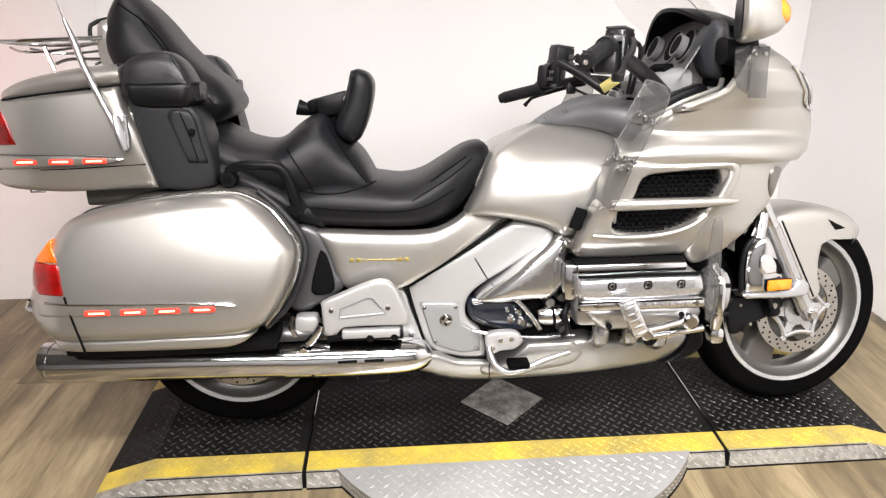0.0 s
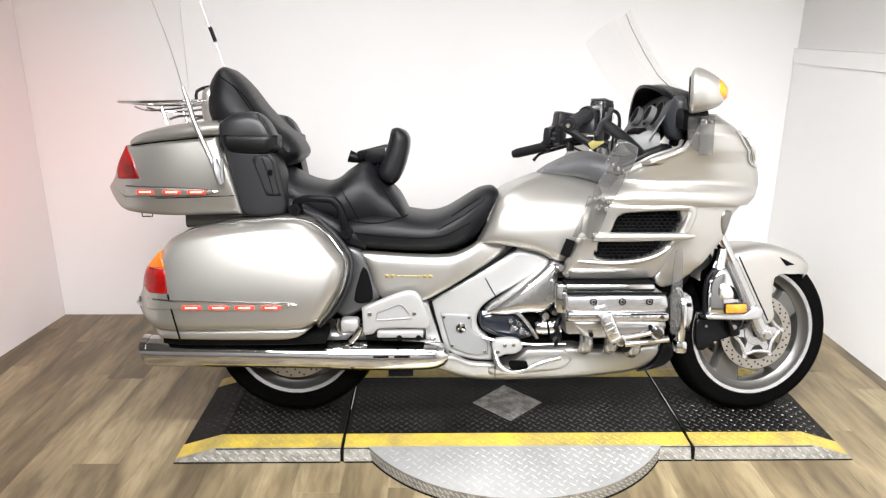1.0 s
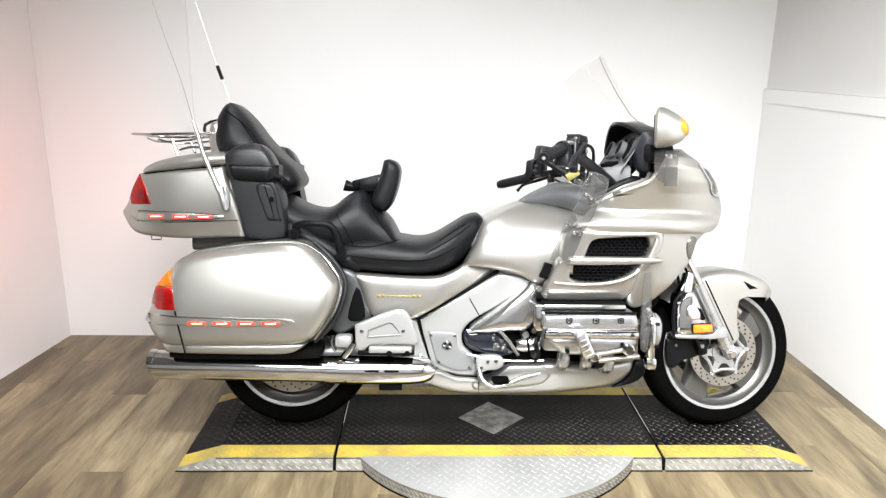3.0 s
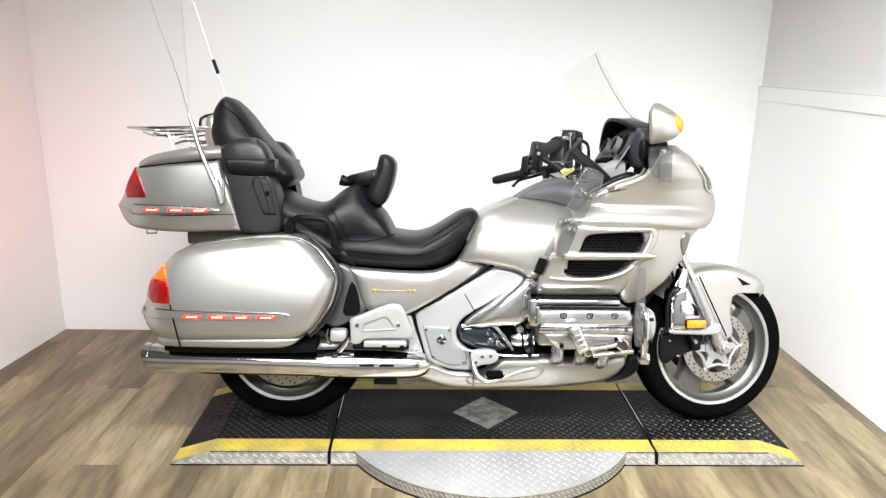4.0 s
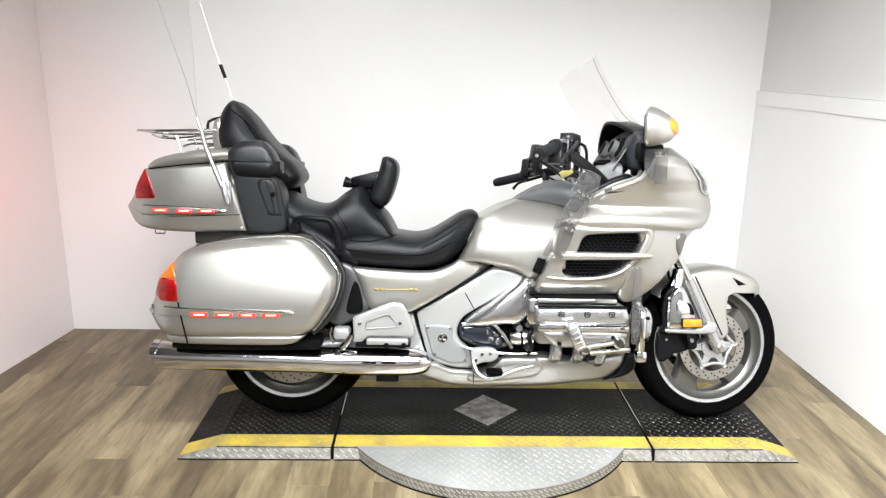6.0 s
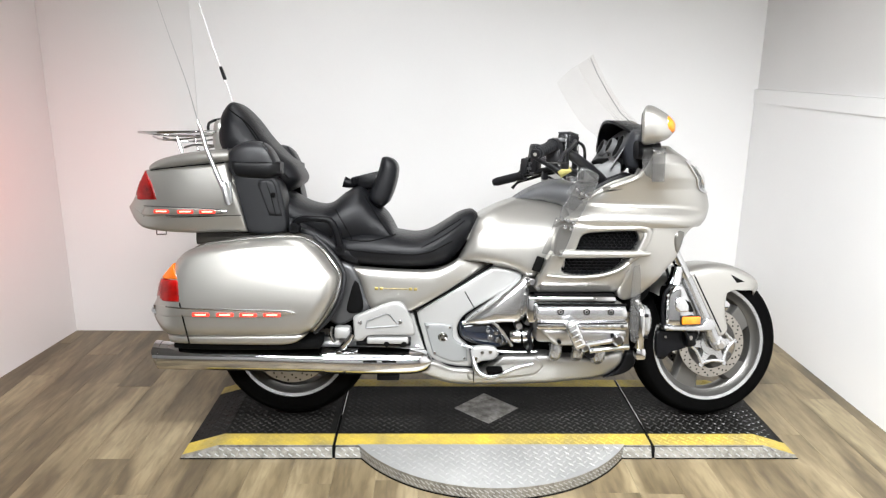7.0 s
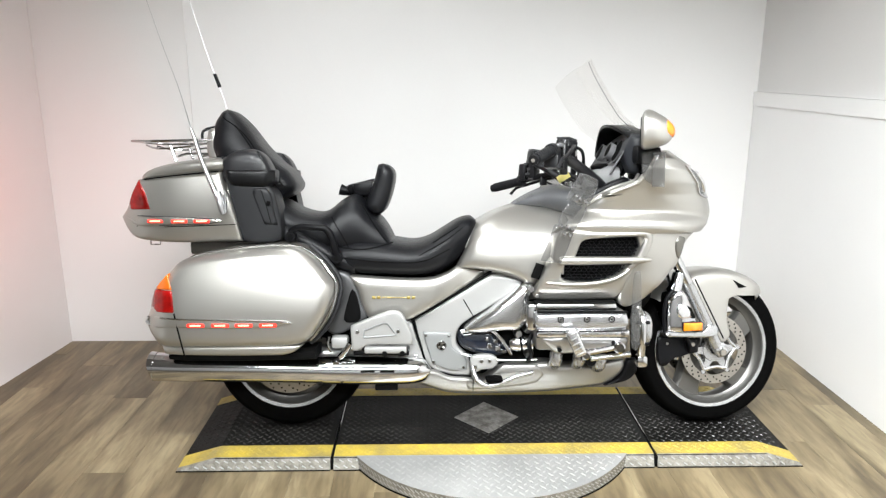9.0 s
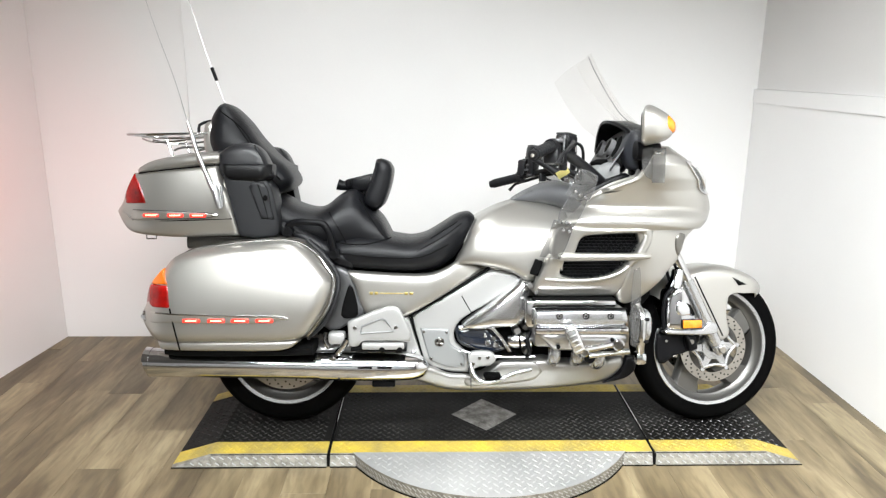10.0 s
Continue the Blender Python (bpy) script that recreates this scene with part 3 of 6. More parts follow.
def wheel(x, z, r_tyre, half, rim, steer, parent, name, disc_r, spokes=5, phase=0.0):
    """A cast wheel with its tyre and brake disc, turned about its own upright by steer."""
    w = new(name)
    w.parent = parent
    w.matrix_basis = steer @ pose(x, 0, z)
    w["label"] = "cast silver wheel with black tyre"
    prof = []
    n = 22
    for i in range(n + 1):
        a = math.pi * i / n
        prof.append((rim + 0.004 + (r_tyre - rim - 0.004) * math.sin(a) ** 0.62, -half * math.cos(a) * (1.0 if 0.12 < i / n < 0.88 else 0.94)))
    part("tyre", lathe(prof + [(rim - 0.004, half * 0.7), (rim - 0.004, -half * 0.7)], 96), RUBBER, w, "black road tyre with worn tread")
    lip = half * 0.80
    part("rim", lathe([(rim + 0.008, -lip), (rim + 0.003, -lip - 0.006), (rim - 0.012, -lip - 0.003), (rim - 0.020, -lip + 0.016), (rim - 0.034, -lip + 0.024), (rim - 0.040, -0.01), (rim - 0.040, 0.01), (rim - 0.034, lip - 0.024), (rim - 0.012, lip + 0.003), (rim + 0.003, lip + 0.006), (rim + 0.008, lip)], 96), GRAPHITE, w, "dull silver alloy rim")
    part("rim_lip", lathe([(rim + 0.005, -lip - 0.0065), (rim + 0.001, -lip - 0.009), (rim - 0.010, -lip - 0.0065), (rim - 0.009, -lip - 0.0035)], 96), ALU, w, "bright silver rim lip")
    for k in range(spokes):
        a = 2 * math.pi * k / spokes + phase
        rows = []
        for q in np.linspace(0, 1, 9):
            rr = 0.05 + (rim - 0.088 + 0.055) * q
            wd = 0.052 + 0.016 * (2 * abs(q - 0.5)) ** 2 + 0.018 * q**4
            sweep = a + 0.30 * q**1.5
            yy = 0.030 - 0.006 * q
            u = Vector((math.cos(sweep), 0, math.sin(sweep)))
            t = Vector((-math.sin(sweep), 0, math.cos(sweep)))
            c = u * rr
            rows.append([c + t * wd + Vector((0, -yy * 0.4, 0)), c + t * wd * 0.75 + Vector((0, -yy, 0)), c - t * wd * 0.75 + Vector((0, -yy, 0)), c - t * wd + Vector((0, -yy * 0.4, 0)),
                         c - t * wd + Vector((0, yy * 0.4, 0)), c - t * wd * 0.75 + Vector((0, yy, 0)), c + t * wd * 0.75 + Vector((0, yy, 0)), c + t * wd + Vector((0, yy * 0.4, 0))])
        part("spoke", rows_to_mesh(rows), GRAPHITE, w)
    part("hub", lathe([(0.006, -0.06), (0.05, -0.058), (0.062, -0.045), (0.062, 0.045), (0.05, 0.058), (0.006, 0.06)], 40), ALU, w)
    for sgn in ((-1, 1) if name == "front_wheel" else (-1,)):
        y = sgn * (half + 0.012)
        d = new("brake_disc")
        d.parent = w
        d["label"] = "drilled steel brake disc"
        inner = disc_r * 0.75
        part("braking_ring", lathe([(disc_r, y - 0.0025), (disc_r, y + 0.0025), (inner, y + 0.0025), (inner, y - 0.0025)], 72), STEEL, d, "drilled steel ring")
        b = bmesh.new()
        for i in range(60):
            a = 2 * math.pi * i / 60
            q = inner + (disc_r - inner) * (0.25, 0.55, 0.8)[i % 3]
            disc((q * math.cos(a), y - 0.0032, q * math.sin(a)), 0.0036, 0.0064, seg=8, bevel=0.0003, bm=b)
        part("drill_hole", b, MATT, d, smooth=0)["kind"] = "stuff"
        for i in range(6):
            a = 2 * math.pi * i / 6 + 0.05
            rows = []
            for q, wd in ((0.036, 0.020), (inner * 0.55, 0.0130), (inner - 0.012, 0.0110)):
                u, t = Vector((math.cos(a), 0, math.sin(a))), Vector((-math.sin(a), 0, math.cos(a)))
                c = u * q + Vector((0, y, 0))
                rows.append([c + t * wd + Vector((0, -0.006, 0)), c - t * wd + Vector((0, -0.006, 0)), c - t * wd + Vector((0, 0.004, 0)), c + t * wd + Vector((0, 0.004, 0))])
            part("carrier_arm", rows_to_mesh(rows), ALU, d, "silver disc carrier arm")
            part("rivet", disc(Vector((math.cos(a), 0, math.sin(a))) * (inner - 0.004) + Vector((0, y - 0.0085, 0)), 0.0095, 0.008), ALU, d)
            n = 2 * math.pi * (i + 1) / 6 + 0.05
            ends = [Vector((math.cos(q) * (inner - 0.012), y - 0.002, math.sin(q) * (inner - 0.012))) for q in (a, n)]
            mid = (ends[0] + ends[1]) / 2
            mid = Vector((mid.x * 0.90, mid.y, mid.z * 0.90))
            part("carrier_link", tube([tuple(p) for p in (ends[0], mid, ends[1])], [0.0095, 0.0075, 0.0095], 8), ALU, d)
        part("carrier_hub", lathe([(0.020, y - 0.012), (0.047, y - 0.010), (0.051, y + 0.004), (0.020, y + 0.004)], 36), ALU, d, "silver disc carrier")
    return w


RAKE = Vector((-math.sin(radians(29)), 0, math.cos(radians(29))))
HEAD = Matrix.Translation((0.40, 0, 0.90))
STEERED = HEAD @ Matrix.Rotation(radians(8), 4, RAKE) @ HEAD.inverted()
rear_wheel = wheel(-0.818, 0.276, 0.305, 0.085, 0.222, Matrix(), bike, "rear_wheel", 0.158, phase=0.4)
front_wheel = wheel(0.828, 0.268, 0.303, 0.066, 0.231, STEERED, bike, "front_wheel", 0.136, phase=0.35)

# ---- saddlebags ----
def bag_y(x, z):
    u = (x + 0.93) / 0.36
    v = (z - 0.50) / 0.24
    return -0.376 + 0.026 * max(0, abs(u)) ** 3 + 0.052 * max(0, v + 0.15) ** 1.8 + 0.022 * max(0, -v) ** 2 + (0.034 * max(0, (-1.13 - x) / 0.13) ** 2)


def saddlebag(s):
    e = new("saddlebag")
    e.parent = bike
    e["label"] = "champagne saddlebag with lit red marker lamps"
    lid = [(-1.190, 0.602), (-1.155, 0.648), (-1.100, 0.673), (-0.998, 0.691), (-0.900, 0.702), (-0.801, 0.708), (-0.735, 0.699), (-0.680, 0.666), (-0.638, 0.616), (-0.612, 0.572), (-0.622, 0.505), (-0.655, 0.440), (-0.700, 0.383), (-0.735, 0.366), (-0.80, 0.360), (-1.10, 0.357), (-1.212, 0.358), (-1.238, 0.373), (-1.268, 0.413), (-1.279, 0.448), (-1.262, 0.478), (-1.226, 0.553)]
    part("lid", pillow(lid, bag_y, 0.038, 0.044, 0.05), PAINT, e, "glossy champagne outer lid", s)
    body = [(-1.150, 0.610), (-1.120, 0.655), (-0.998, 0.700), (-0.900, 0.711), (-0.801, 0.717), (-0.728, 0.708), (-0.664, 0.672), (-0.622, 0.620), (-0.594, 0.572), (-0.605, 0.50), (-0.640, 0.430), (-0.690, 0.37), (-0.80, 0.345), (-1.125, 0.343), (-1.150, 0.42)]
    # darkened shell gives the dark reflected band round the lid
    part("body", pillow(body, lambda x, z: bag_y(x, z) + 0.052, 0.03, 0.03, 0.20), PAINT_DARK, e, "inner shell darkened for the reflection round the lid", s)
    skirt = [(-1.215, 0.362), (-0.715, 0.366), (-0.755, 0.338), (-0.81, 0.329), (-1.205, 0.331)]
    part("skirt", pillow(skirt, lambda x, z: bag_y(x, z) + 0.018, 0.012, 0.012, 0.16, sharp=(0, 1, 4)), PAINT, e, "", s)
    lower = [(-1.226, 0.562), (-1.266, 0.486), (-1.149, 0.486), (-1.156, 0.562)]
    upper = [(-1.178, 0.616), (-1.224, 0.5645), (-1.157, 0.5645)]
    lamp_y = lambda x, z: bag_y(x, z) - 0.003 + 0.045 * max(0, (-1.205 - x) / 0.058) ** 2
    t = part("tail_lamp", pillow(lower, lamp_y, 0.008, 0.004, 0.06, sharp=(0, 1, 2, 3), grid=0.012), REDLENS, e, "red tail lamp lens", s)
    part("indicator_lens", pillow(upper, lamp_y, 0.006, 0.003, 0.06, sharp=(0, 1, 2), grid=0.01), ORANGE, t, "amber indicator lens", s)
    # the moulding along the flank, with its lamps
    mould = [(-1.262, 0.458), (-1.235, 0.470), (-1.13, 0.466), (-0.95, 0.461), (-0.80, 0.457), (-0.752, 0.450), (-0.80, 0.440), (-0.95, 0.432), (-1.13, 0.436), (-1.24, 0.434)]
    mo = part("moulding", pillow(mould, lambda x, z: bag_y(x, z) - 0.0035 + 0.04 * max(0, (-1.215 - x) / 0.05) ** 2, 0.006, 0.0035, 0.02, sharp=(5,), grid=0.012), PAINT, e, "slim raised moulding", s)
    part("chrome_edge", tube([(x, bag_y(x, z) - 0.0045, z) for x, z in ((-1.20, 0.4685), (-1.13, 0.466), (-0.95, 0.461), (-0.80, 0.457), (-0.765, 0.453), (-0.750, 0.450))], [0.003, 0.003, 0.0035, 0.0045, 0.0060, 0.0012], 8), CHROME, mo, "thin chrome strip", s)
    for x in (-1.075, -0.991, -0.911, -0.829):
        y = bag_y(x, 0.444) - 0.004
        lamp = part("marker_lamp", box((x, y, 0.444), (0.060, 0.008, 0.014), 0.0065), LED, mo, "lit red marker lamp", s)
        part("lamp_core", box((x, y - 0.004, 0.4445), (0.038, 0.006, 0.0052), 0.0024), LEDCORE, lamp, "glowing lamp centre", s)
    # seam and end cap
    part("seam", tube([(x, bag_y(x, z) - 0.0008, z) for x, z in ((-1.149, 0.485), (-1.139, 0.43), (-1.121, 0.333))], 0.003, 6), MATT, e, "dark panel seam", s)
    part("end_cap", tube([(-1.252, bag_y(-1.252, 0.45) + 0.002, 0.466), (-1.258, bag_y(-1.256, 0.45) + 0.004, 0.449), (-1.248, bag_y(-1.25, 0.44) + 0.002, 0.434)], [0.005, 0.010, 0.004], 8), CHROME, e, "", s)
    rim = [(-1.150, 0.640), (-1.095, 0.676), (-0.998, 0.694), (-0.900, 0.705), (-0.801, 0.711), (-0.730, 0.703), (-0.672, 0.669), (-0.630, 0.618), (-0.603, 0.572), (-0.613, 0.503), (-0.647, 0.435), (-0.695, 0.376)]
    part("chrome_seam", tube([(x, bag_y(x, z) + 0.047, z) for x, z in rim], 0.0035, 8), CHROME, e, "bright bead round the lid", s)
    part("guard", tube([(x, bag_y(x, z) + 0.072, z) for x, z in ((-0.70, 0.705), (-0.640, 0.650), (-0.592, 0.575), (-0.602, 0.495), (-0.640, 0.420), (-0.700, 0.362))], 0.009, 10), SOFT, e, "dark bead behind the lid", s)


for s in (-1, 1):
    saddlebag(s)
    # black body added for the shade between saddlebag and silencer
    loft_body = part("bag_tray", loft([(-1.20, 0.300, 0.334, 0.06), (-1.10, 0.300, 0.336, 0.085), (-0.80, 0.300, 0.338, 0.085), (-0.68, 0.300, 0.340, 0.07)], 4, 20, 3), MATT, bike, "black body for the shade between saddlebag and silencer")
    loft_body.location.y = 0.235 * s

# ---- trunk ----
def trunk_w(x):
    u = (x + 1.10) / 0.26
    return 0.285 - 0.055 * max(0.0, -u) ** 2.5


def trunk_y(x, z):
    v = (z - 0.86) / 0.15
    return -(trunk_w(x) - 0.022 * max(0, v) ** 2 - 0.03 * max(0, -v) ** 2.2)


trunk = new("trunk")
trunk.parent = bike
trunk["label"] = "champagne top trunk with red lamps"
for s in (-1, 1):
    side = [(-1.298, 0.940), (-1.158, 0.951), (-1.006, 0.966), (-0.990, 0.905), (-0.972, 0.868), (-0.937, 0.722), (-1.029, 0.720), (-1.152, 0.717), (-1.260, 0.722), (-1.324, 0.732), (-1.350, 0.753), (-1.376, 0.806), (-1.347, 0.840)]
    part("side_panel", pillow(side, trunk_y, 0.014, 0.012, 0.05, sharp=(0, 2, 5, 11)), PAINT, trunk, "", s)
    lens = [(-1.294, 0.938), (-1.354, 0.833), (-1.252, 0.836), (-1.267, 0.89)]
    part("tail_lamp", pillow(lens, lambda x, z: trunk_y(x, z) - 0.005 + 0.03 * max(0, (-1.315 - x) / 0.04) ** 2, 0.008, 0.004, 0.05, sharp=(0, 1, 2), grid=0.012), REDLENS, trunk, "bright red tail lamp lens", s)
    trim = [(-1.352, 0.808), (-1.315, 0.790), (-1.300, 0.812), (-1.235, 0.812), (-1.043, 0.806), (-1.000, 0.797), (-1.043, 0.786), (-1.22, 0.779), (-1.31, 0.778)]
    mo = part("moulding", pillow(trim, lambda x, z: trunk_y(x, z) - 0.006, 0.008, 0.006, 0.015, sharp=(0, 1, 5), grid=0.012), PAINT, trunk, "slim moulding with lamps", s)
    part("chrome_edge", tube([(x, trunk_y(x, z) - 0.008, z) for x, z in ((-1.30, 0.813), (-1.235, 0.812), (-1.043, 0.805), (-1.002, 0.797), (-1.043, 0.787), (-1.22, 0.780))], 0.0016, 8), GREYTRIM, mo, "thin dark outline", s)
    part("tip", tube([(-1.016, trunk_y(-1.016, 0.797) - 0.009, 0.797), (-1.002, trunk_y(-1.0, 0.797) - 0.008, 0.797)], [0.004, 0.002], 8), CHROME, mo, "small chrome tip", s)
    for x in (-1.233, -1.147, -1.069):
        y = trunk_y(x, 0.794) - 0.008
        lamp = part("marker_lamp", box((x, y, 0.7945), (0.056, 0.008, 0.013), 0.006), LED, mo, "lit red marker lamp", s)
        part("lamp_core", box((x, y - 0.004, 0.795), (0.038, 0.006, 0.0052), 0.0024), LEDCORE, lamp, "glowing lamp centre", s)
    part("seam", tube([(x, trunk_y(x, z) + 0.001, z) for x, z in ((-1.312, 0.776), (-1.18, 0.775), (-0.955, 0.783))], 0.0018, 6), MATT, trunk, "dark panel seam", s)
lid_rows = [(-1.300, 0.930, 0.944, 0.20), (-1.286, 0.932, 0.966, 0.232), (-1.24, 0.936, 0.990, 0.25), (-1.143, 0.945, 1.010, 0.268), (-1.07, 0.955, 1.018, 0.272), (-0.995, 0.962, 1.022, 0.272)]
part("lid", loft(lid_rows, 3.4, 40), PAINT, trunk, "domed champagne trunk lid")
part("lid_seam", tube([(-1.297, -0.21, 0.936), (-1.270, -0.258, 0.940), (-1.158, -0.280, 0.953), (-1.006, -0.282, 0.968)], 0.0024, 6), MATT, trunk, "dark seam under the lid")
core = [(-1.335, 0.735, 0.93, 0.16), (-1.30, 0.725, 0.94, 0.21), (-1.15, 0.722, 0.95, 0.25), (-0.94, 0.722, 0.96, 0.25)]
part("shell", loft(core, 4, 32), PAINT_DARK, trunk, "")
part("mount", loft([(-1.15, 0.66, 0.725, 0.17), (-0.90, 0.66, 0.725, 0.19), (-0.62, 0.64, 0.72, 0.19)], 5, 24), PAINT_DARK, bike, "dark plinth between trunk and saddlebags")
part("hitch_loop", tube([(-1.321, -0.10, 0.722), (-1.321, -0.10, 0.696), (-1.286, -0.10, 0.696), (-1.286, -0.10, 0.722)], 0.003, 6, straight=True), CHROME, trunk, "small wire loop")

# luggage rack
rack = new("luggage_rack")
rack.parent = bike
rack["label"] = "chrome wire luggage rack on the trunk lid"
for s in (-1, 1):
    part("rail", tube([(-1.40, 0.0, 1.083), (-1.372, -0.10, 1.079), (-1.30, -0.135, 1.077), (-1.18, -0.14, 1.080), (-1.075, -0.13, 1.083)], 0.0048, 8), CHROME, rack, "", s)
    part("rail", tube([(-1.34, -0.05, 1.066), (-1.29, -0.09, 1.053), (-1.20, -0.10, 1.056), (-1.075, -0.10, 1.075)], 0.0036, 8), CHROME, rack, "", s)
    part("post", tube([(-1.232, -0.10, 1.062), (-1.215, -0.10, 1.006)], 0.0055, 8), CHROME, rack, "", s)
    part("post", tube([(-1.085, -0.11, 1.080), (-1.075, -0.11, 1.015)], 0.0055, 8), CHROME, rack, "", s)
    part("brace", tube([(-1.20, -0.12, 1.022), (-1.17, -0.12, 1.032), (-1.09, -0.12, 1.032)], 0.004, 8), CHROME, rack, "", s)
for x in (-1.31, -1.24, -1.17, -1.10):
    part("slat", tube([(x, -0.135, 1.078), (x, 0, 1.086), (x, 0.135, 1.078)], 0.0035, 8), CHROME, rack)
part("hoop", tube([(-1.115, -0.10, 1.085), (-1.115, -0.09, 1.115), (-1.085, -0.07, 1.130), (-1.06, 0.0, 1.133), (-1.085, 0.07, 1.130), (-1.115, 0.09, 1.115), (-1.115, 0.10, 1.085)], 0.0055, 8), PLASTIC, rack)

# aerials
for s in (-1, 1):
    ae = new("aerial")
    ae.parent = bike
    ae["label"] = "whip aerial on a chrome mast"
    part("foot", tube([(-0.990, -0.300, 0.820), (-0.998, -0.300, 0.860), (-1.004, -0.298, 0.900)], [0.009, 0.013, 0.008], 12, flat=0.7), SATIN, ae, "", s)
    part("bracket", tube([(-0.983, -0.296, 0.826), (-0.983, -0.296, 0.900)], [0.006, 0.005], 8), SATIN, ae, "", s)
    part("mast", tube([(-1.004, -0.298, 0.87), (-1.022, -0.295, 0.910), (-1.067, -0.285, 1.018), (-1.078, -0.283, 1.060), (-1.097, -0.28, 1.118)], [0.010, 0.0085, 0.0075, 0.008, 0.004], 12), SATIN, ae, "polished mast", s)
    part("whip", tube([(-1.097, -0.28, 1.118), (-1.131, -0.28, 1.246), (-1.19, -0.28, 1.42), (-1.27, -0.28, 1.68)], [0.0022, 0.0016, 0.0014, 0.0012] if s > 0 else [0.0018, 0.0012, 0.0010, 0.0008], 6), SATIN, ae, "thin whip", s)
    if s > 0:
        part("sleeve", tube([(-1.154, -0.28, 1.319), (-1.173, -0.28, 1.373)], 0.0075, 10), PLASTIC, ae, "black sleeve", s)

# ---- passenger backrest, armrests, pods ----
part("passenger_backrest", cushion([(-1.084, 1.090), (-1.077, 1.130), (-1.060, 1.172), (-1.034, 1.199), (-1.004, 1.186), (-0.957, 1.139), (-0.906, 1.068), (-0.845, 1.003), (-0.803, 0.970), (-0.772, 0.922), (-0.778, 0.896), (-0.835, 0.862), (-0.885, 0.862), (-0.970, 0.90), (-1.042, 0.97), (-1.074, 1.03)], lambda x, z: 0.165 - 0.25 * max(0, z - 1.05), 0.07, 0.08), LEATHER, bike, "tall black leather passenger backrest")
upright = bpy.data.objects["passenger_backrest"]
for line in (((-1.030, 1.165), (-0.960, 1.110), (-0.900, 1.030), (-0.850, 0.965), (-0.810, 0.915)), ((-0.985, 1.135), (-0.930, 1.060), (-0.880, 0.985))):
    part("stitching", drape((upright,), line, 0.0022), MATT, upright, "sewn seam")
part("backrest_shell", cushion([(-1.088, 1.115), (-1.066, 1.128), (-1.045, 1.10), (-1.00, 0.95), (-1.03, 0.94), (-1.09, 1.02)], 0.13, 0.02, 0.02), PAINT, bike, "champagne shell behind the backrest")
for s in (-1, 1):
    arm = part("armrest", loft([(-1.004, 0.940, 0.985, 0.03), (-0.990, 0.925, 1.018, 0.05), (-0.955, 0.918, 1.040, 0.056), (-0.895, 0.917, 1.045, 0.056), (-0.855, 0.917, 1.022, 0.055), (-0.828, 0.922, 0.972, 0.045), (-0.815, 0.93, 0.945, 0.02)], 3.2, 32, 6), ARMPAD, bike, "padded black speaker armrest")
    arm.location.y = 0.215 * s
    part("lower_shell", loft([(-0.998, 0.955, 0.976, 0.035), (-0.980, 0.930, 0.979, 0.058), (-0.955, 0.914, 0.979, 0.061), (-0.88, 0.910, 0.979, 0.062), (-0.845, 0.914, 0.978, 0.058), (-0.818, 0.935, 0.972, 0.035)], 4.2, 40), GLOSSBLACK, arm, "glossy black lower half")
    part("piping", tube([(-0.875, -0.045, 1.038), (-0.852, -0.052, 1.00), (-0.832, -0.045, 0.95)], 0.0035, 8), LEATHER, arm)
    pod = [(-1.004, 1.020), (-0.990, 0.940), (-0.971, 0.863), (-0.936, 0.722), (-0.870, 0.714), (-0.806, 0.722), (-0.799, 0.755), (-0.823, 0.892), (-0.846, 0.922), (-0.942, 0.930)]
    pod_y = lambda x, z: -0.264 + 0.9 * (x + 0.93) ** 2
    p = part("side_pod", pillow(pod, pod_y, 0.010, 0.008, 0.11, sharp=(0, 3, 5, 8)), SOFT, bike, "dark grey moulded pod ahead of the trunk", s)
    door = [(-0.895, 0.892), (-0.889, 0.906), (-0.848, 0.908), (-0.834, 0.884), (-0.826, 0.830), (-0.815, 0.780), (-0.858, 0.783)]
    part("cover_gap", pillow([(x * 1.035 + 0.0300, z * 1.02 - 0.0170) for x, z in door], lambda x, z: pod_y(x, z) - 0.0014, 0.003, 0.001, 0.010, grid=0.01, sharp=(0, 2, 5, 6)), MATT, p, "", s)
    part("cover", pillow(door, lambda x, z: pod_y(x, z) - 0.005, 0.005, 0.004, 0.012, grid=0.01, sharp=(0, 2, 5, 6)), SOFT, p, "narrow hinged cover", s)
    part("cover_ridge", tube([(-0.866, pod_y(-0.866, 0.9) - 0.0075, 0.904), (-0.848, pod_y(-0.848, 0.85) - 0.0075, 0.845), (-0.834, pod_y(-0.834, 0.79) - 0.0075, 0.784)], 0.0014, 6), MATT, p, "fine line down the cover", s)
    part("catch", box((-0.842, -0.2660, 0.855), (0.014, 0.008, 0.018), 0.003, pose(0, 0, 0, 0, 18, 0)), MATT, p, "", s)

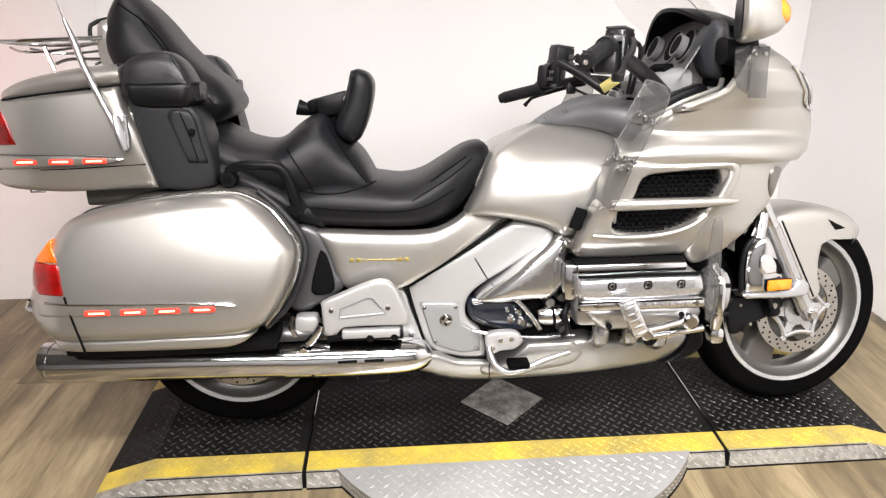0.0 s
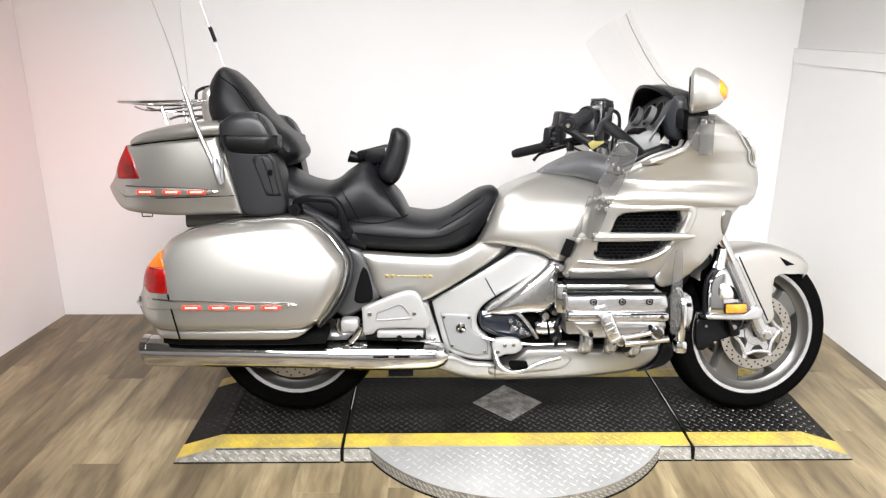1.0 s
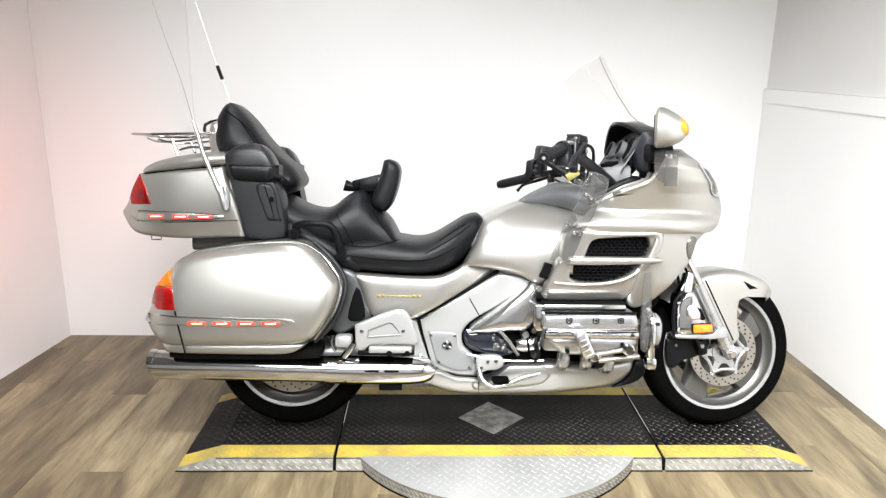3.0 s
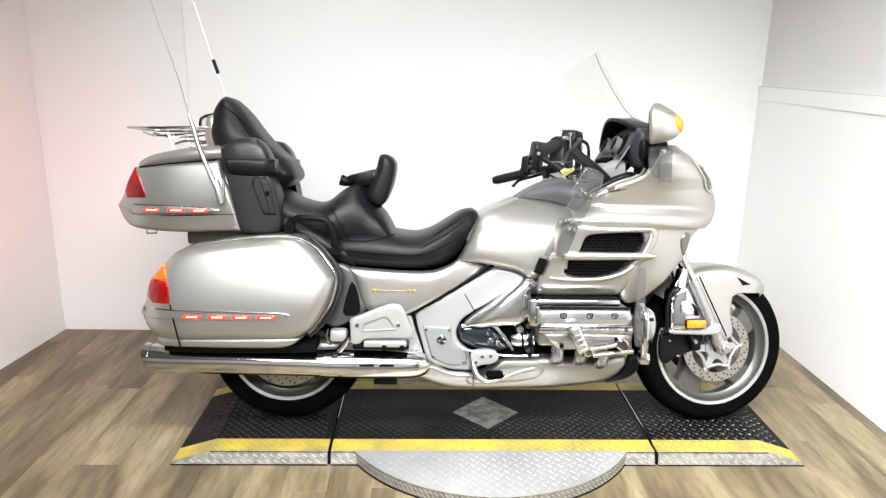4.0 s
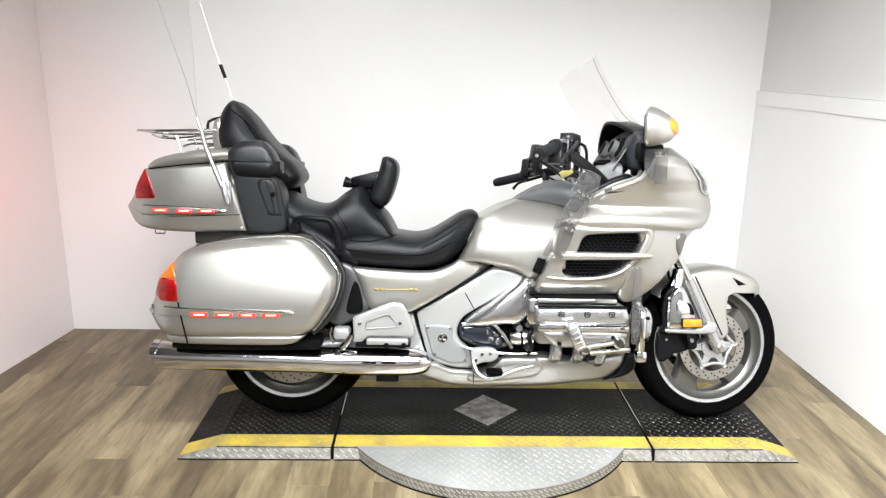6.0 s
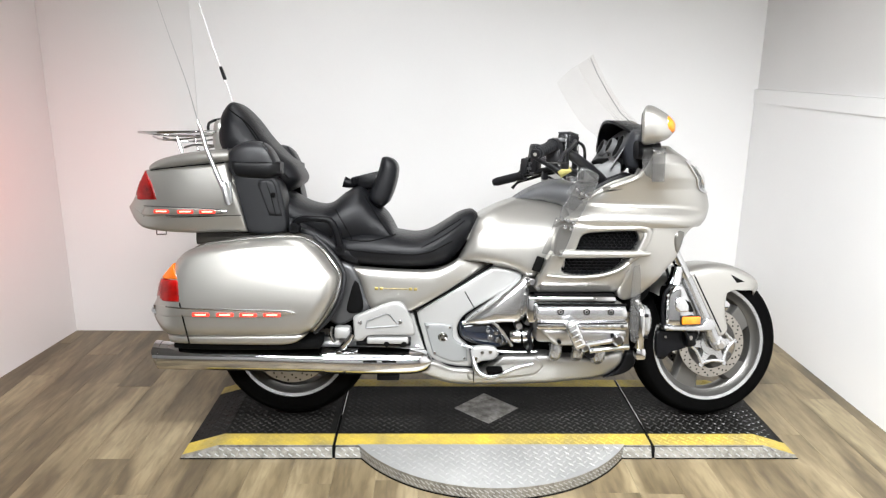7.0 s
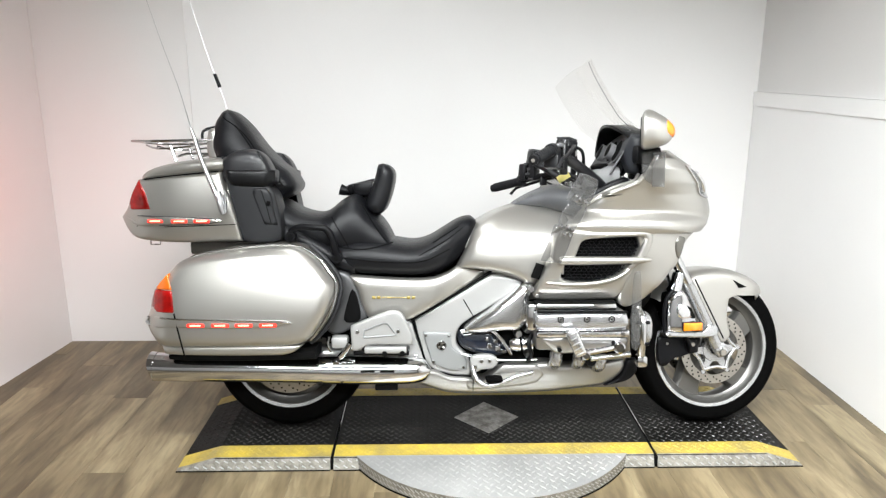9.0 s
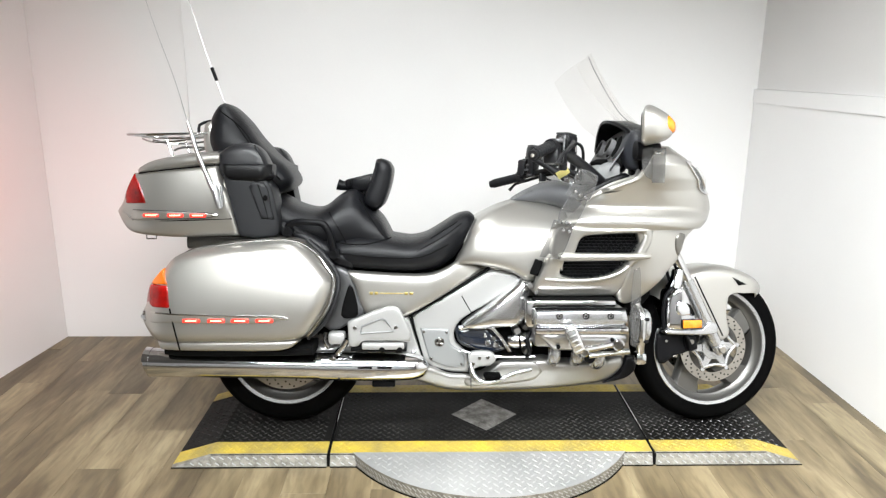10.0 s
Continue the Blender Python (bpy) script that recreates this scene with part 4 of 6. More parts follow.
# ---- seat ----
seat = new("seat")
seat.parent = bike
seat["label"] = "black leather two-up seat"
rider = part("rider_cushion", loft([(-0.66, 0.60, 0.70, 0.19), (-0.60, 0.585, 0.715, 0.205), (-0.52, 0.578, 0.722, 0.212), (-0.42, 0.572, 0.712, 0.212), (-0.34, 0.570, 0.702, 0.205), (-0.28, 0.571, 0.716, 0.188), (-0.22, 0.585, 0.752, 0.160), (-0.165, 0.630, 0.786, 0.125), (-0.120, 0.690, 0.796, 0.095), (-0.098, 0.735, 0.782, 0.06)], 2.7, 40, 6), LEATHER, seat, "scooped rider cushion")
pillion = part("passenger_cushion", loft([(-0.93, 0.72, 0.90, 0.15), (-0.864, 0.71, 0.878, 0.17), (-0.82, 0.71, 0.856, 0.182), (-0.758, 0.69, 0.824, 0.19), (-0.695, 0.66, 0.812, 0.195), (-0.652, 0.64, 0.826, 0.195), (-0.609, 0.63, 0.860, 0.190), (-0.561, 0.62, 0.884, 0.178), (-0.531, 0.62, 0.870, 0.172), (-0.498, 0.62, 0.826, 0.17), (-0.446, 0.62, 0.775, 0.165), (-0.408, 0.63, 0.70, 0.155)], 2.5, 40, 6), LEATHER, seat, "raised passenger cushion")
skirt = part("side_skirt", loft([(-0.90, 0.71, 0.79, 0.185), (-0.80, 0.70, 0.785, 0.205), (-0.70, 0.655, 0.74, 0.215), (-0.62, 0.60, 0.70, 0.218), (-0.55, 0.58, 0.66, 0.20)], 3, 32, 6), LEATHER, seat)
for s in (-1, 1):
    gr = new("grab_rail")
    gr.parent = bike
    gr["label"] = "black curved passenger grab rail"
    part("bar", tube([(-0.774, -0.222, 0.730), (-0.768, -0.236, 0.757), (-0.735, -0.246, 0.770), (-0.690, -0.250, 0.770), (-0.645, -0.248, 0.764), (-0.624, -0.246, 0.730), (-0.612, -0.240, 0.676), (-0.608, -0.228, 0.655)], [0.014, 0.013, 0.012, 0.012, 0.013, 0.013, 0.014, 0.016], 12), PLASTIC, gr, "", s)
    for x, z in ((-0.772, 0.735), (-0.609, 0.658)):
        part("mount", disc((x, -0.250, z), 0.019, 0.045), PLASTIC, gr, "", s)
        part("bolt", disc((x, -0.253, z), 0.009, 0.006), MATT, gr, "", s)

for line in (((-0.633, 0.800), (-0.600, 0.745), (-0.572, 0.688)), ((-0.652, 0.700), (-0.580, 0.688), (-0.505, 0.686), (-0.412, 0.704)), ((-0.528, 0.845), (-0.480, 0.770), (-0.432, 0.705)), ((-0.315, 0.660), (-0.215, 0.712), (-0.150, 0.756)), ((-0.265, 0.702), (-0.205, 0.738), (-0.165, 0.762)), ((-0.60, 0.655), (-0.45, 0.640), (-0.30, 0.640), (-0.20, 0.680))):
    part("stitching", drape((skirt, rider, pillion), line, 0.0022), MATT, seat, "raised seam")
rb = new("rider_backrest")
rb.parent = bike
rb.location = (0.010, 0, 0.006)
rb["label"] = "adjustable padded rider backrest"
part("pad", cushion([(-0.476, 0.986), (-0.460, 0.991), (-0.432, 0.978), (-0.418, 0.950), (-0.430, 0.877), (-0.456, 0.812), (-0.474, 0.797), (-0.516, 0.816), (-0.524, 0.840), (-0.500, 0.906), (-0.484, 0.955)], 0.128, 0.030, 0.032), LEATHER, rb, "black padded pad")
for y in (-0.118, 0.118):
    edge = [(-0.474, 0.972), (-0.443, 0.968), (-0.432, 0.945), (-0.444, 0.880), (-0.466, 0.822), (-0.478, 0.812), (-0.506, 0.826), (-0.510, 0.842), (-0.487, 0.906), (-0.477, 0.950)]
    part("piping", tube([(x, y, z) for x, z in edge + edge[:1]], 0.0032, 6), SOFT, rb, "sewn edge piping")
part("bracket", box((-0.545, 0, 0.905), (0.115, 0.07, 0.035), 0.01, pose(0, 0, 0, 0, -14, 0)), PLASTIC, rb)
part("arm", box((-0.535, -0.045, 0.895), (0.08, 0.012, 0.05), 0.006, pose(0, 0, 0, 0, -8, 0)), PLASTIC, rb)
part("stem", tube([(-0.525, 0, 0.91), (-0.535, 0, 0.84)], 0.02, 12), PLASTIC, rb)
part("knob", tube([(-0.63, -0.01, 0.892), (-0.60, -0.01, 0.885), (-0.575, -0.01, 0.895)], [0.022, 0.018, 0.022], 12), PLASTIC, rb)
part("bolt", disc((-0.497, -0.062, 0.913), 0.007, 0.012), CHROME, rb)

# ---- tank and side covers ----
def tank_y(x, z):
    v = (z - 0.64) / 0.20
    u = (x + 0.02) / 0.22
    return -0.215 + 0.135 * max(0, v) ** 2.4 + 0.05 * max(0, -u) ** 1.6


for s in (-1, 1):
    tk = [(-0.100, 0.760), (-0.034, 0.806), (0.051, 0.841), (0.114, 0.855), (0.200, 0.838), (0.240, 0.80), (0.240, 0.72), (0.210, 0.62), (0.140, 0.565), (0.088, 0.553), (0.034, 0.583), (-0.052, 0.603), (-0.172, 0.615), (-0.138, 0.680)]
    part("tank_panel", pillow(tk, tank_y, 0.035, 0.022, 0.08, sharp=(12,)), PAINT, bike, "broad champagne tank cover", s)
    side = [(-0.570, 0.588), (-0.371, 0.575), (-0.266, 0.576), (-0.205, 0.596), (-0.172, 0.618), (-0.050, 0.600), (-0.098, 0.562), (-0.171, 0.526), (-0.339, 0.430), (-0.381, 0.417), (-0.434, 0.430), (-0.497, 0.432), (-0.522, 0.472), (-0.541, 0.536)]
    sc = part("side_cover", pillow(side, lambda x, z: -0.218 + 0.10 * max(0, (x + 0.28) / 0.25) ** 1.5, 0.03, 0.016, 0.05, sharp=(0, 4, 5, 8)), PAINT, bike, "champagne side cover with a gold script", s)
    y = -0.2205
    letters = bmesh.new()
    for k in range(9):
        box((-0.479 + 0.018 * k, y, 0.511 - 0.0002 * k), (0.013 if k in (0, 1, 2, 7, 8) else 0.017, 0.002, 0.010 if k in (0, 1, 7, 8) else 0.0035), 0.001, bm=letters)
    part("script", letters, GOLD, sc, "gold script too small to read", s)
    fr = [(-0.612, 0.606), (-0.566, 0.590), (-0.541, 0.539), (-0.520, 0.476), (-0.502, 0.440), (-0.537, 0.410), (-0.621, 0.369), (-0.660, 0.40), (-0.610, 0.496), (-0.600, 0.560)]
    fp = part("frame_cover", pillow(fr, -0.212, 0.016, 0.014, 0.06), GREYTRIM, bike, "dark grey moulded frame cover", s)
    part("recess", pillow([(-0.558, 0.541), (-0.577, 0.490), (-0.590, 0.428), (-0.580, 0.418), (-0.540, 0.421), (-0.529, 0.432), (-0.530, 0.468), (-0.546, 0.530)], -0.2165, 0.004, 0.002, 0.006, grid=0.012), MATT, fp, "dark triangular opening", s)
    # panel gap below the tank
    part("frame_gap", tube([(-0.345, -0.190, 0.420), (-0.171, -0.170, 0.520), (-0.045, -0.150, 0.596)], 0.006, 8), MATT, bike, "dark gap between covers", s)
part("tank_core", loft([(-0.14, 0.56, 0.745, 0.10), (-0.05, 0.45, 0.800, 0.14), (0.06, 0.42, 0.842, 0.15), (0.16, 0.42, 0.850, 0.15), (0.30, 0.42, 0.84, 0.15), (0.45, 0.45, 0.82, 0.14)], 3, 32, 5), PAINT, bike, "")
part("shelter", loft([(0.050, 0.838, 0.846, 0.06), (0.090, 0.83, 0.872, 0.09), (0.160, 0.82, 0.904, 0.12), (0.225, 0.80, 0.916, 0.15), (0.29, 0.78, 0.90, 0.17), (0.36, 0.78, 0.90, 0.17), (0.46, 0.80, 0.93, 0.18)], 2.6, 32, 5), SHELTER, bike, "dark grey moulded panel over the tank")
for k in range(7):
    q = k / 6
    part("panel_rib", box((0.064 + 0.050 * q, -0.050 - 0.022 * q, 0.853 + 0.026 * q), (0.003, 0.040, 0.004), 0.001, pose(0, 0, 0, 18, -28, -10)), GREYTRIM, bike, "small dark rib")
# black filler body, so the gaps between covers read as shade
part("inner_frame", loft([(-0.95, 0.40, 0.70, 0.17), (-0.60, 0.30, 0.60, 0.14), (-0.30, 0.20, 0.56, 0.12), (0.1, 0.18, 0.55, 0.14), (0.45, 0.24, 0.62, 0.13)], 4, 20, 4), MATT, bike, "black filler core for the shade between the covers")

# ---- upper fairing ----
FZ = [0.725, 0.745, 0.775, 0.795, 0.815, 0.835, 0.860, 0.885, 0.925, 0.965, 1.000, 1.040]
WZ = [0.725, 0.745, 0.760, 0.775, 0.790, 0.803, 0.812, 0.822, 0.850, 0.885, 0.925, 0.965, 1.000, 1.040]
FW = [0.285, 0.305, 0.314, 0.313, 0.304, 0.291, 0.281, 0.279, 0.291, 0.306, 0.320, 0.328, 0.312, 0.232]
FR = [0.150, 0.150, 0.190, 0.222, 0.245, 0.268, 0.301, 0.340, 0.445, 0.470, 0.490, 0.520]
FN = [0.712, 0.743, 0.773, 0.782, 0.784, 0.780, 0.772, 0.758, 0.734, 0.701, 0.662, 0.612]


def fairing_point(z, t, lift=0.0):
    """A point of the upper fairing's skin; t from 0 (rear edge) to 1 (nose)."""
    w, xr, xn = np.interp(z + 0.055 * t**2 - 0.012, WZ, FW) + lift, np.interp(z, FZ, FR), np.interp(z, FZ, FN) + lift
    x0 = max(xr, 0.34)
    flat = (x0 - xr) / (x0 - xr + 0.55)
    if t < flat:
        q = t / max(flat, 1e-6)
        return Vector((xr + (x0 - xr) * q, -(w - 0.03 * (1 - q) ** 2), z))
    a = (t - flat) / (1 - flat) * math.pi / 2
    return Vector((x0 + (xn - x0) * math.sin(a) ** (2 / 3.3), -w * math.cos(a) ** (2 / 3.3), z))


fairing = new("front_fairing")
fairing.parent = bike
fairing["label"] = "champagne front fairing with cooling vents"
rows = []
for z in np.linspace(0.748, 1.040, 60):
    half = [fairing_point(z, t) for t in np.linspace(0, 1, 40)]
    rows.append(half + [Vector((p.x, -p.y, p.z)) for p in half[-2::-1]])
part("nose_shell", rows_to_mesh(rows, closed=False, caps=False), PAINT, fairing, "rounded champagne nose")
for s in (-1, 1):
    part("top_lip", tube([tuple(fairing_point(z, 0.0) + Vector((0.002, -0.001, 0.002))) for z in np.linspace(0.835, 0.955, 14)], 0.0085, 8), PAINT, fairing, "rounded upper edge", s)


def low_y(x, z):
    return -np.interp(z, [0.48, 0.56, 0.66, 0.75], [0.235, 0.27, 0.288, 0.297]) * (1 - 0.30 * max(0, (x - 0.42) / 0.3) ** 2)


for s in (-1, 1):
    cowl = [(0.455, 0.757), (0.620, 0.757), (0.690, 0.748), (0.663, 0.727), (0.642, 0.696), (0.622, 0.634), (0.592, 0.600), (0.553, 0.550), (0.482, 0.488), (0.430, 0.475), (0.400, 0.52), (0.44, 0.62), (0.47, 0.70)]
    part("lower_cowl", pillow(cowl, low_y, 0.02, 0.012, 0.03, sharp=(2,)), PAINT, fairing, "", s)
    recess = [(0.606, 0.727), (0.622, 0.740), (0.644, 0.733), (0.640, 0.695), (0.622, 0.650), (0.606, 0.680)]
    part("indicator_recess", pillow(recess, lambda x, z: low_y(x, z) - 0.006, 0.012, 0.008, 0.015, grid=0.01), PAINT_DARK, fairing, "", s)
    # vent surround: an outer frame, two grilles, a blade between
    vent = new("side_vent")
    vent.parent = fairing
    vent["label"] = "twin side cooling vents with black mesh"
    part("surround_top", pillow([(0.185, 0.757), (0.30, 0.757), (0.40, 0.757), (0.488, 0.757), (0.514, 0.745), (0.505, 0.690), (0.470, 0.640), (0.430, 0.605), (0.418, 0.625), (0.452, 0.660), (0.472, 0.700), (0.482, 0.732), (0.47, 0.737), (0.32, 0.731), (0.262, 0.720), (0.238, 0.665), (0.205, 0.640), (0.200, 0.60), (0.16, 0.65)], lambda x, z: low_y(x, z) - 0.012, 0.012, 0.012, 0.05, sharp=(7, 8)), PAINT, vent, "", s)
    part("surround_low", pillow([(0.101, 0.522), (0.128, 0.600), (0.160, 0.660), (0.200, 0.640), (0.192, 0.592), (0.216, 0.578), (0.285, 0.573), (0.345, 0.580), (0.395, 0.600), (0.432, 0.632), (0.448, 0.618), (0.432, 0.590), (0.418, 0.540), (0.398, 0.506), (0.25, 0.502), (0.112, 0.503)], lambda x, z: low_y(x, z) - 0.012 + 0.006 * max(0, (0.57 - z) / 0.07), 0.012, 0.014, 0.05, sharp=(15, 13)), PAINT, vent, "", s)
    part("lip", tube([(0.139, -0.292, 0.574), (0.21, -0.302, 0.570), (0.281, -0.304, 0.571), (0.345, -0.302, 0.579), (0.395, -0.300, 0.596), (0.430, -0.298, 0.620)], [0.004, 0.007, 0.008, 0.008, 0.007, 0.005], 10), PAINT, vent, "rounded lower lip", s)
    part("blade", loft([(0.178, 0.642, 0.662, 0.010), (0.20, 0.638, 0.668, 0.015), (0.35, 0.640, 0.668, 0.017), (0.47, 0.644, 0.667, 0.015), (0.505, 0.650, 0.662, 0.008)], 2.4, 20), PAINT, vent, "horizontal silver blade").location.y = 0.300 * s
    # black sheet set behind the mesh for the shade there
    part("back_plate", pillow([(0.195, 0.575), (0.195, 0.745), (0.49, 0.745), (0.47, 0.66), (0.43, 0.60), (0.36, 0.572)], -0.238, 0.004, 0.002, 0.01, sharp=(0, 1, 2, 3, 4, 5), grid=0.05), MATT, vent, "black sheet for the shade behind the mesh", s)
    mesh = bmesh.new()
    for x0, x1, z0, z1 in ((0.215, 0.475, 0.662, 0.733), (0.198, 0.425, 0.576, 0.642)):
        z = z0
        row = 0
        while z < z1:
            x = x0 + (0.009 if row % 2 else 0)
            while x < x1:
                box((x, -0.262, z), (0.012, 0.005, 0.0035), 0, bm=mesh)
                box((x + 0.009, -0.262, z + 0.0055), (0.0035, 0.005, 0.009), 0, bm=mesh)
                x += 0.018
            z += 0.011
            row += 1
    part("mesh", mesh, PLASTIC, vent, "black honeycomb mesh", s, smooth=0)
    # clear wind deflectors
    df = new("wind_deflector")
    df.parent = bike
    df["label"] = "clear acrylic wind deflector with chrome screws"
    pieces = (("upper_wing", ((0.241, 0.960), (0.272, 0.952), (0.302, 0.935), (0.297, 0.904), (0.276, 0.856), (0.244, 0.856), (0.192, 0.869)), (0, 2, 4, 6), -0.339),
              ("middle_strip", ((0.224, 0.892), (0.271, 0.863), (0.262, 0.830), (0.249, 0.801), (0.225, 0.762), (0.171, 0.778), (0.177, 0.812), (0.198, 0.847)), (0, 1, 4, 5), -0.331),
              ("lower_strip", ((0.160, 0.784), (0.228, 0.764), (0.202, 0.690), (0.182, 0.649), (0.113, 0.657), (0.136, 0.715)), (0, 1, 3, 4), -0.322))
    for name, outline, corners, y in pieces:
        piece = part(name, pillow(outline, y, 0.005, 0.003, 0.005, sharp=corners, grid=0.02), SMOKE, df, "smoked clear acrylic piece", s)
        line = smooth_line(outline, sharp=corners)
        part("edge", tube([(p[0], y + 0.002, p[1]) for p in line + line[:1]], 0.0010, 6, straight=True), GREYDASH, piece, "polished acrylic edge", s)
    part("slot", pillow(((0.111, 0.638), (0.136, 0.630), (0.118, 0.578), (0.091, 0.586)), -0.250, 0.004, 0.002, 0.02, sharp=(0, 1, 2, 3), grid=0.02), MATT, df, "dark slot", s)
    for x, z in ((0.228, 0.883), (0.243, 0.871), (0.261, 0.862), (0.178, 0.780), (0.199, 0.776), (0.219, 0.766), (0.189, 0.752), (0.209, 0.746)):
        part("screw", disc((x, -0.347, z), 0.0066, 0.012, bevel=0.0026), CHROME, df, "domed chrome screw", s)
    part("mirror_wing", pillow([(0.452, 1.030), (0.484, 1.034), (0.486, 0.922), (0.466, 0.935), (0.452, 0.965)], -0.345, 0.005, 0.002, 0.004, grid=0.02, sharp=(0, 1)), SMOKE, df, "", s)
    part("mirror_wing", box((0.506, -0.352, 0.972), (0.044, 0.004, 0.118), 0.002), SMOKE, df, "", s)
    for x in (0.492, 0.515):
        part("screw", disc((x, -0.360, 1.014), 0.0055, 0.008, bevel=0.0025), CHROME, df, "domed chrome screw", s)
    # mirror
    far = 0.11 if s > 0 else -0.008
    mi = new("mirror")
    mi.parent = bike
    mi["label"] = "champagne mirror housing with amber indicator"
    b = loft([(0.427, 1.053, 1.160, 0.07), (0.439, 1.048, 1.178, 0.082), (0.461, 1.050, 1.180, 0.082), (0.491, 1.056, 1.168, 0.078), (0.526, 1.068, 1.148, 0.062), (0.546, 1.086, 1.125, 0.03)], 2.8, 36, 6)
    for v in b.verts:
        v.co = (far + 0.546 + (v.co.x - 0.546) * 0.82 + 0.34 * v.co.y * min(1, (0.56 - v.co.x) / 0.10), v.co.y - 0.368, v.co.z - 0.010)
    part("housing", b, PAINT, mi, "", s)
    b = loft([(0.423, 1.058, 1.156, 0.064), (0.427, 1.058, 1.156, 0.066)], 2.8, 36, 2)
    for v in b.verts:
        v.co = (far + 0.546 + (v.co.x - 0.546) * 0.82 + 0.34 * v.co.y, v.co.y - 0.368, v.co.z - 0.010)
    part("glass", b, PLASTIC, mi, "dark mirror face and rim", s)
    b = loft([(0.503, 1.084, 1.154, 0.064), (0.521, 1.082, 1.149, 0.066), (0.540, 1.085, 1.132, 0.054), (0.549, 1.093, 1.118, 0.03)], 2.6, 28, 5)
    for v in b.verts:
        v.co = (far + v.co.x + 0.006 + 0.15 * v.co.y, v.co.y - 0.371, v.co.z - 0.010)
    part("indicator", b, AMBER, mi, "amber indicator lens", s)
    part("stalk", loft([(0.446, 0.993, 1.056, 0.035), (0.50, 0.985, 1.05, 0.035), (0.53, 0.99, 1.05, 0.02)], 3, 20), PLASTIC, mi, "").location.y = 0.275 * s

# headlamps, set into the skin of the nose
LAMPGLASS = material("headlamp_glass", (0.55, 0.56, 0.57), 0.06, 0.6, coat=1.0, vary=0.5, scale=40)
for s in (-1, 1):
    grid = []
    for q in np.linspace(0, 1, 12):
        z = 0.872 + 0.112 * q
        t0, t1 = float(np.interp(z, [0.872, 0.885, 0.945, 0.985], [0.64, 0.53, 0.43, 0.37])), 0.955 - 0.02 * q
        grid.append([fairing_point(z, t, 0.003) for t in np.linspace(t0, t1, 14)])
    lamp = part("headlamp", rows_to_mesh(grid, closed=False, caps=False), LAMPGLASS, fairing, "clear headlamp glass", s)
    rim = [r[0] for r in grid] + grid[-1][1:] + [r[-1] for r in grid[::-1]][1:] + grid[0][::-1][1:]
    part("rim", tube([tuple(p) for p in rim], 0.0035, 6, straight=True), CHROME, lamp, "bright lamp edge", s)
    inner = [r[1] + (r[2] - r[1]) * 0.5 for r in grid[1:-1]]
    part("inner_bezel", tube([tuple(p + Vector((0.002, -0.002, 0))) for p in inner], [0.001] + [0.002] * (len(inner) - 2) + [0.001], 6, straight=True), GREYTRIM, lamp, "dark inner line", s)
    part("reflector", tube([tuple(p) for p in (grid[2][4], grid[5][4], grid[9][4])], [0.006, 0.010, 0.006], 8), CHROME, lamp, "", s)

# windshield
rows = []
for v in np.linspace(0, 1, 18):
    xc = np.interp(v, [0, 0.12, 0.35, 0.6, 0.85, 1], [0.545, 0.512, 0.462, 0.410, 0.360, 0.338])
    zc = np.interp(v, [0, 0.12, 0.35, 0.6, 0.85, 1], [1.085, 1.130, 1.175, 1.250, 1.335, 1.384])
    half = 0.27 - 0.05 * v
    rows.append([(xc - 0.09 * abs(u) ** 2.4, half * u, zc - (0.05 * v + 0.02) * abs(u) ** 4) for u in np.linspace(-1, 1, 30)])
b = rows_to_mesh(rows, closed=False, caps=False)
b.normal_update()
bmesh.ops.solidify(b, geom=list(b.faces), thickness=0.004)
shield = part("windshield", b, CLEAR, bike, "clear acrylic windshield")
part("edge", tube([rows[i][15] for i in range(2, 18)], 0.0014, 6), GREYDASH, shield, "dark centre line")
# ---- cockpit ----
dash = new("instrument_panel")
dash.parent = bike
dash["label"] = "black instrument panel with round gauges"
rows = []
for q in np.linspace(0, 1, 10):
    row = []
    for u in np.linspace(-1, 1, 31):
        k = abs(u) ** 2.3
        row.append((0.402 + 0.050 * k * (1 if u < 0 else 0.3) + (0.14 - 0.05 * k) * q, (0.195 + 0.03 * q) * u, 1.134 + 0.012 * math.sin(math.pi * q * 0.8) - 0.030 * q - (0.055 if u < 0 else 0.11) * k))
    rows.append(row)
b = rows_to_mesh(rows, closed=False, caps=False)
b.normal_update()
bmesh.ops.solidify(b, geom=list(b.faces), thickness=0.010)
part("hood", b, PLASTIC, dash, "black hood over the gauges")
rows = []
for q in np.linspace(0, 1, 12):
    rows.append([(0.414 + 0.064 * q - 0.035 * abs(u) ** 3, 0.190 * u, 0.955 + 0.150 * q - 0.05 * q * abs(u) ** 2.3) for u in np.linspace(-1, 1, 25)])
b = rows_to_mesh(rows, closed=False, caps=False)
b.normal_update()
bmesh.ops.solidify(b, geom=list(b.faces), thickness=0.004)
gp = part("gauge_panel", b, GREYDASH, dash, "grey gauge surround")
FACE = pose(0, 0, 0, 0, 24, 0)
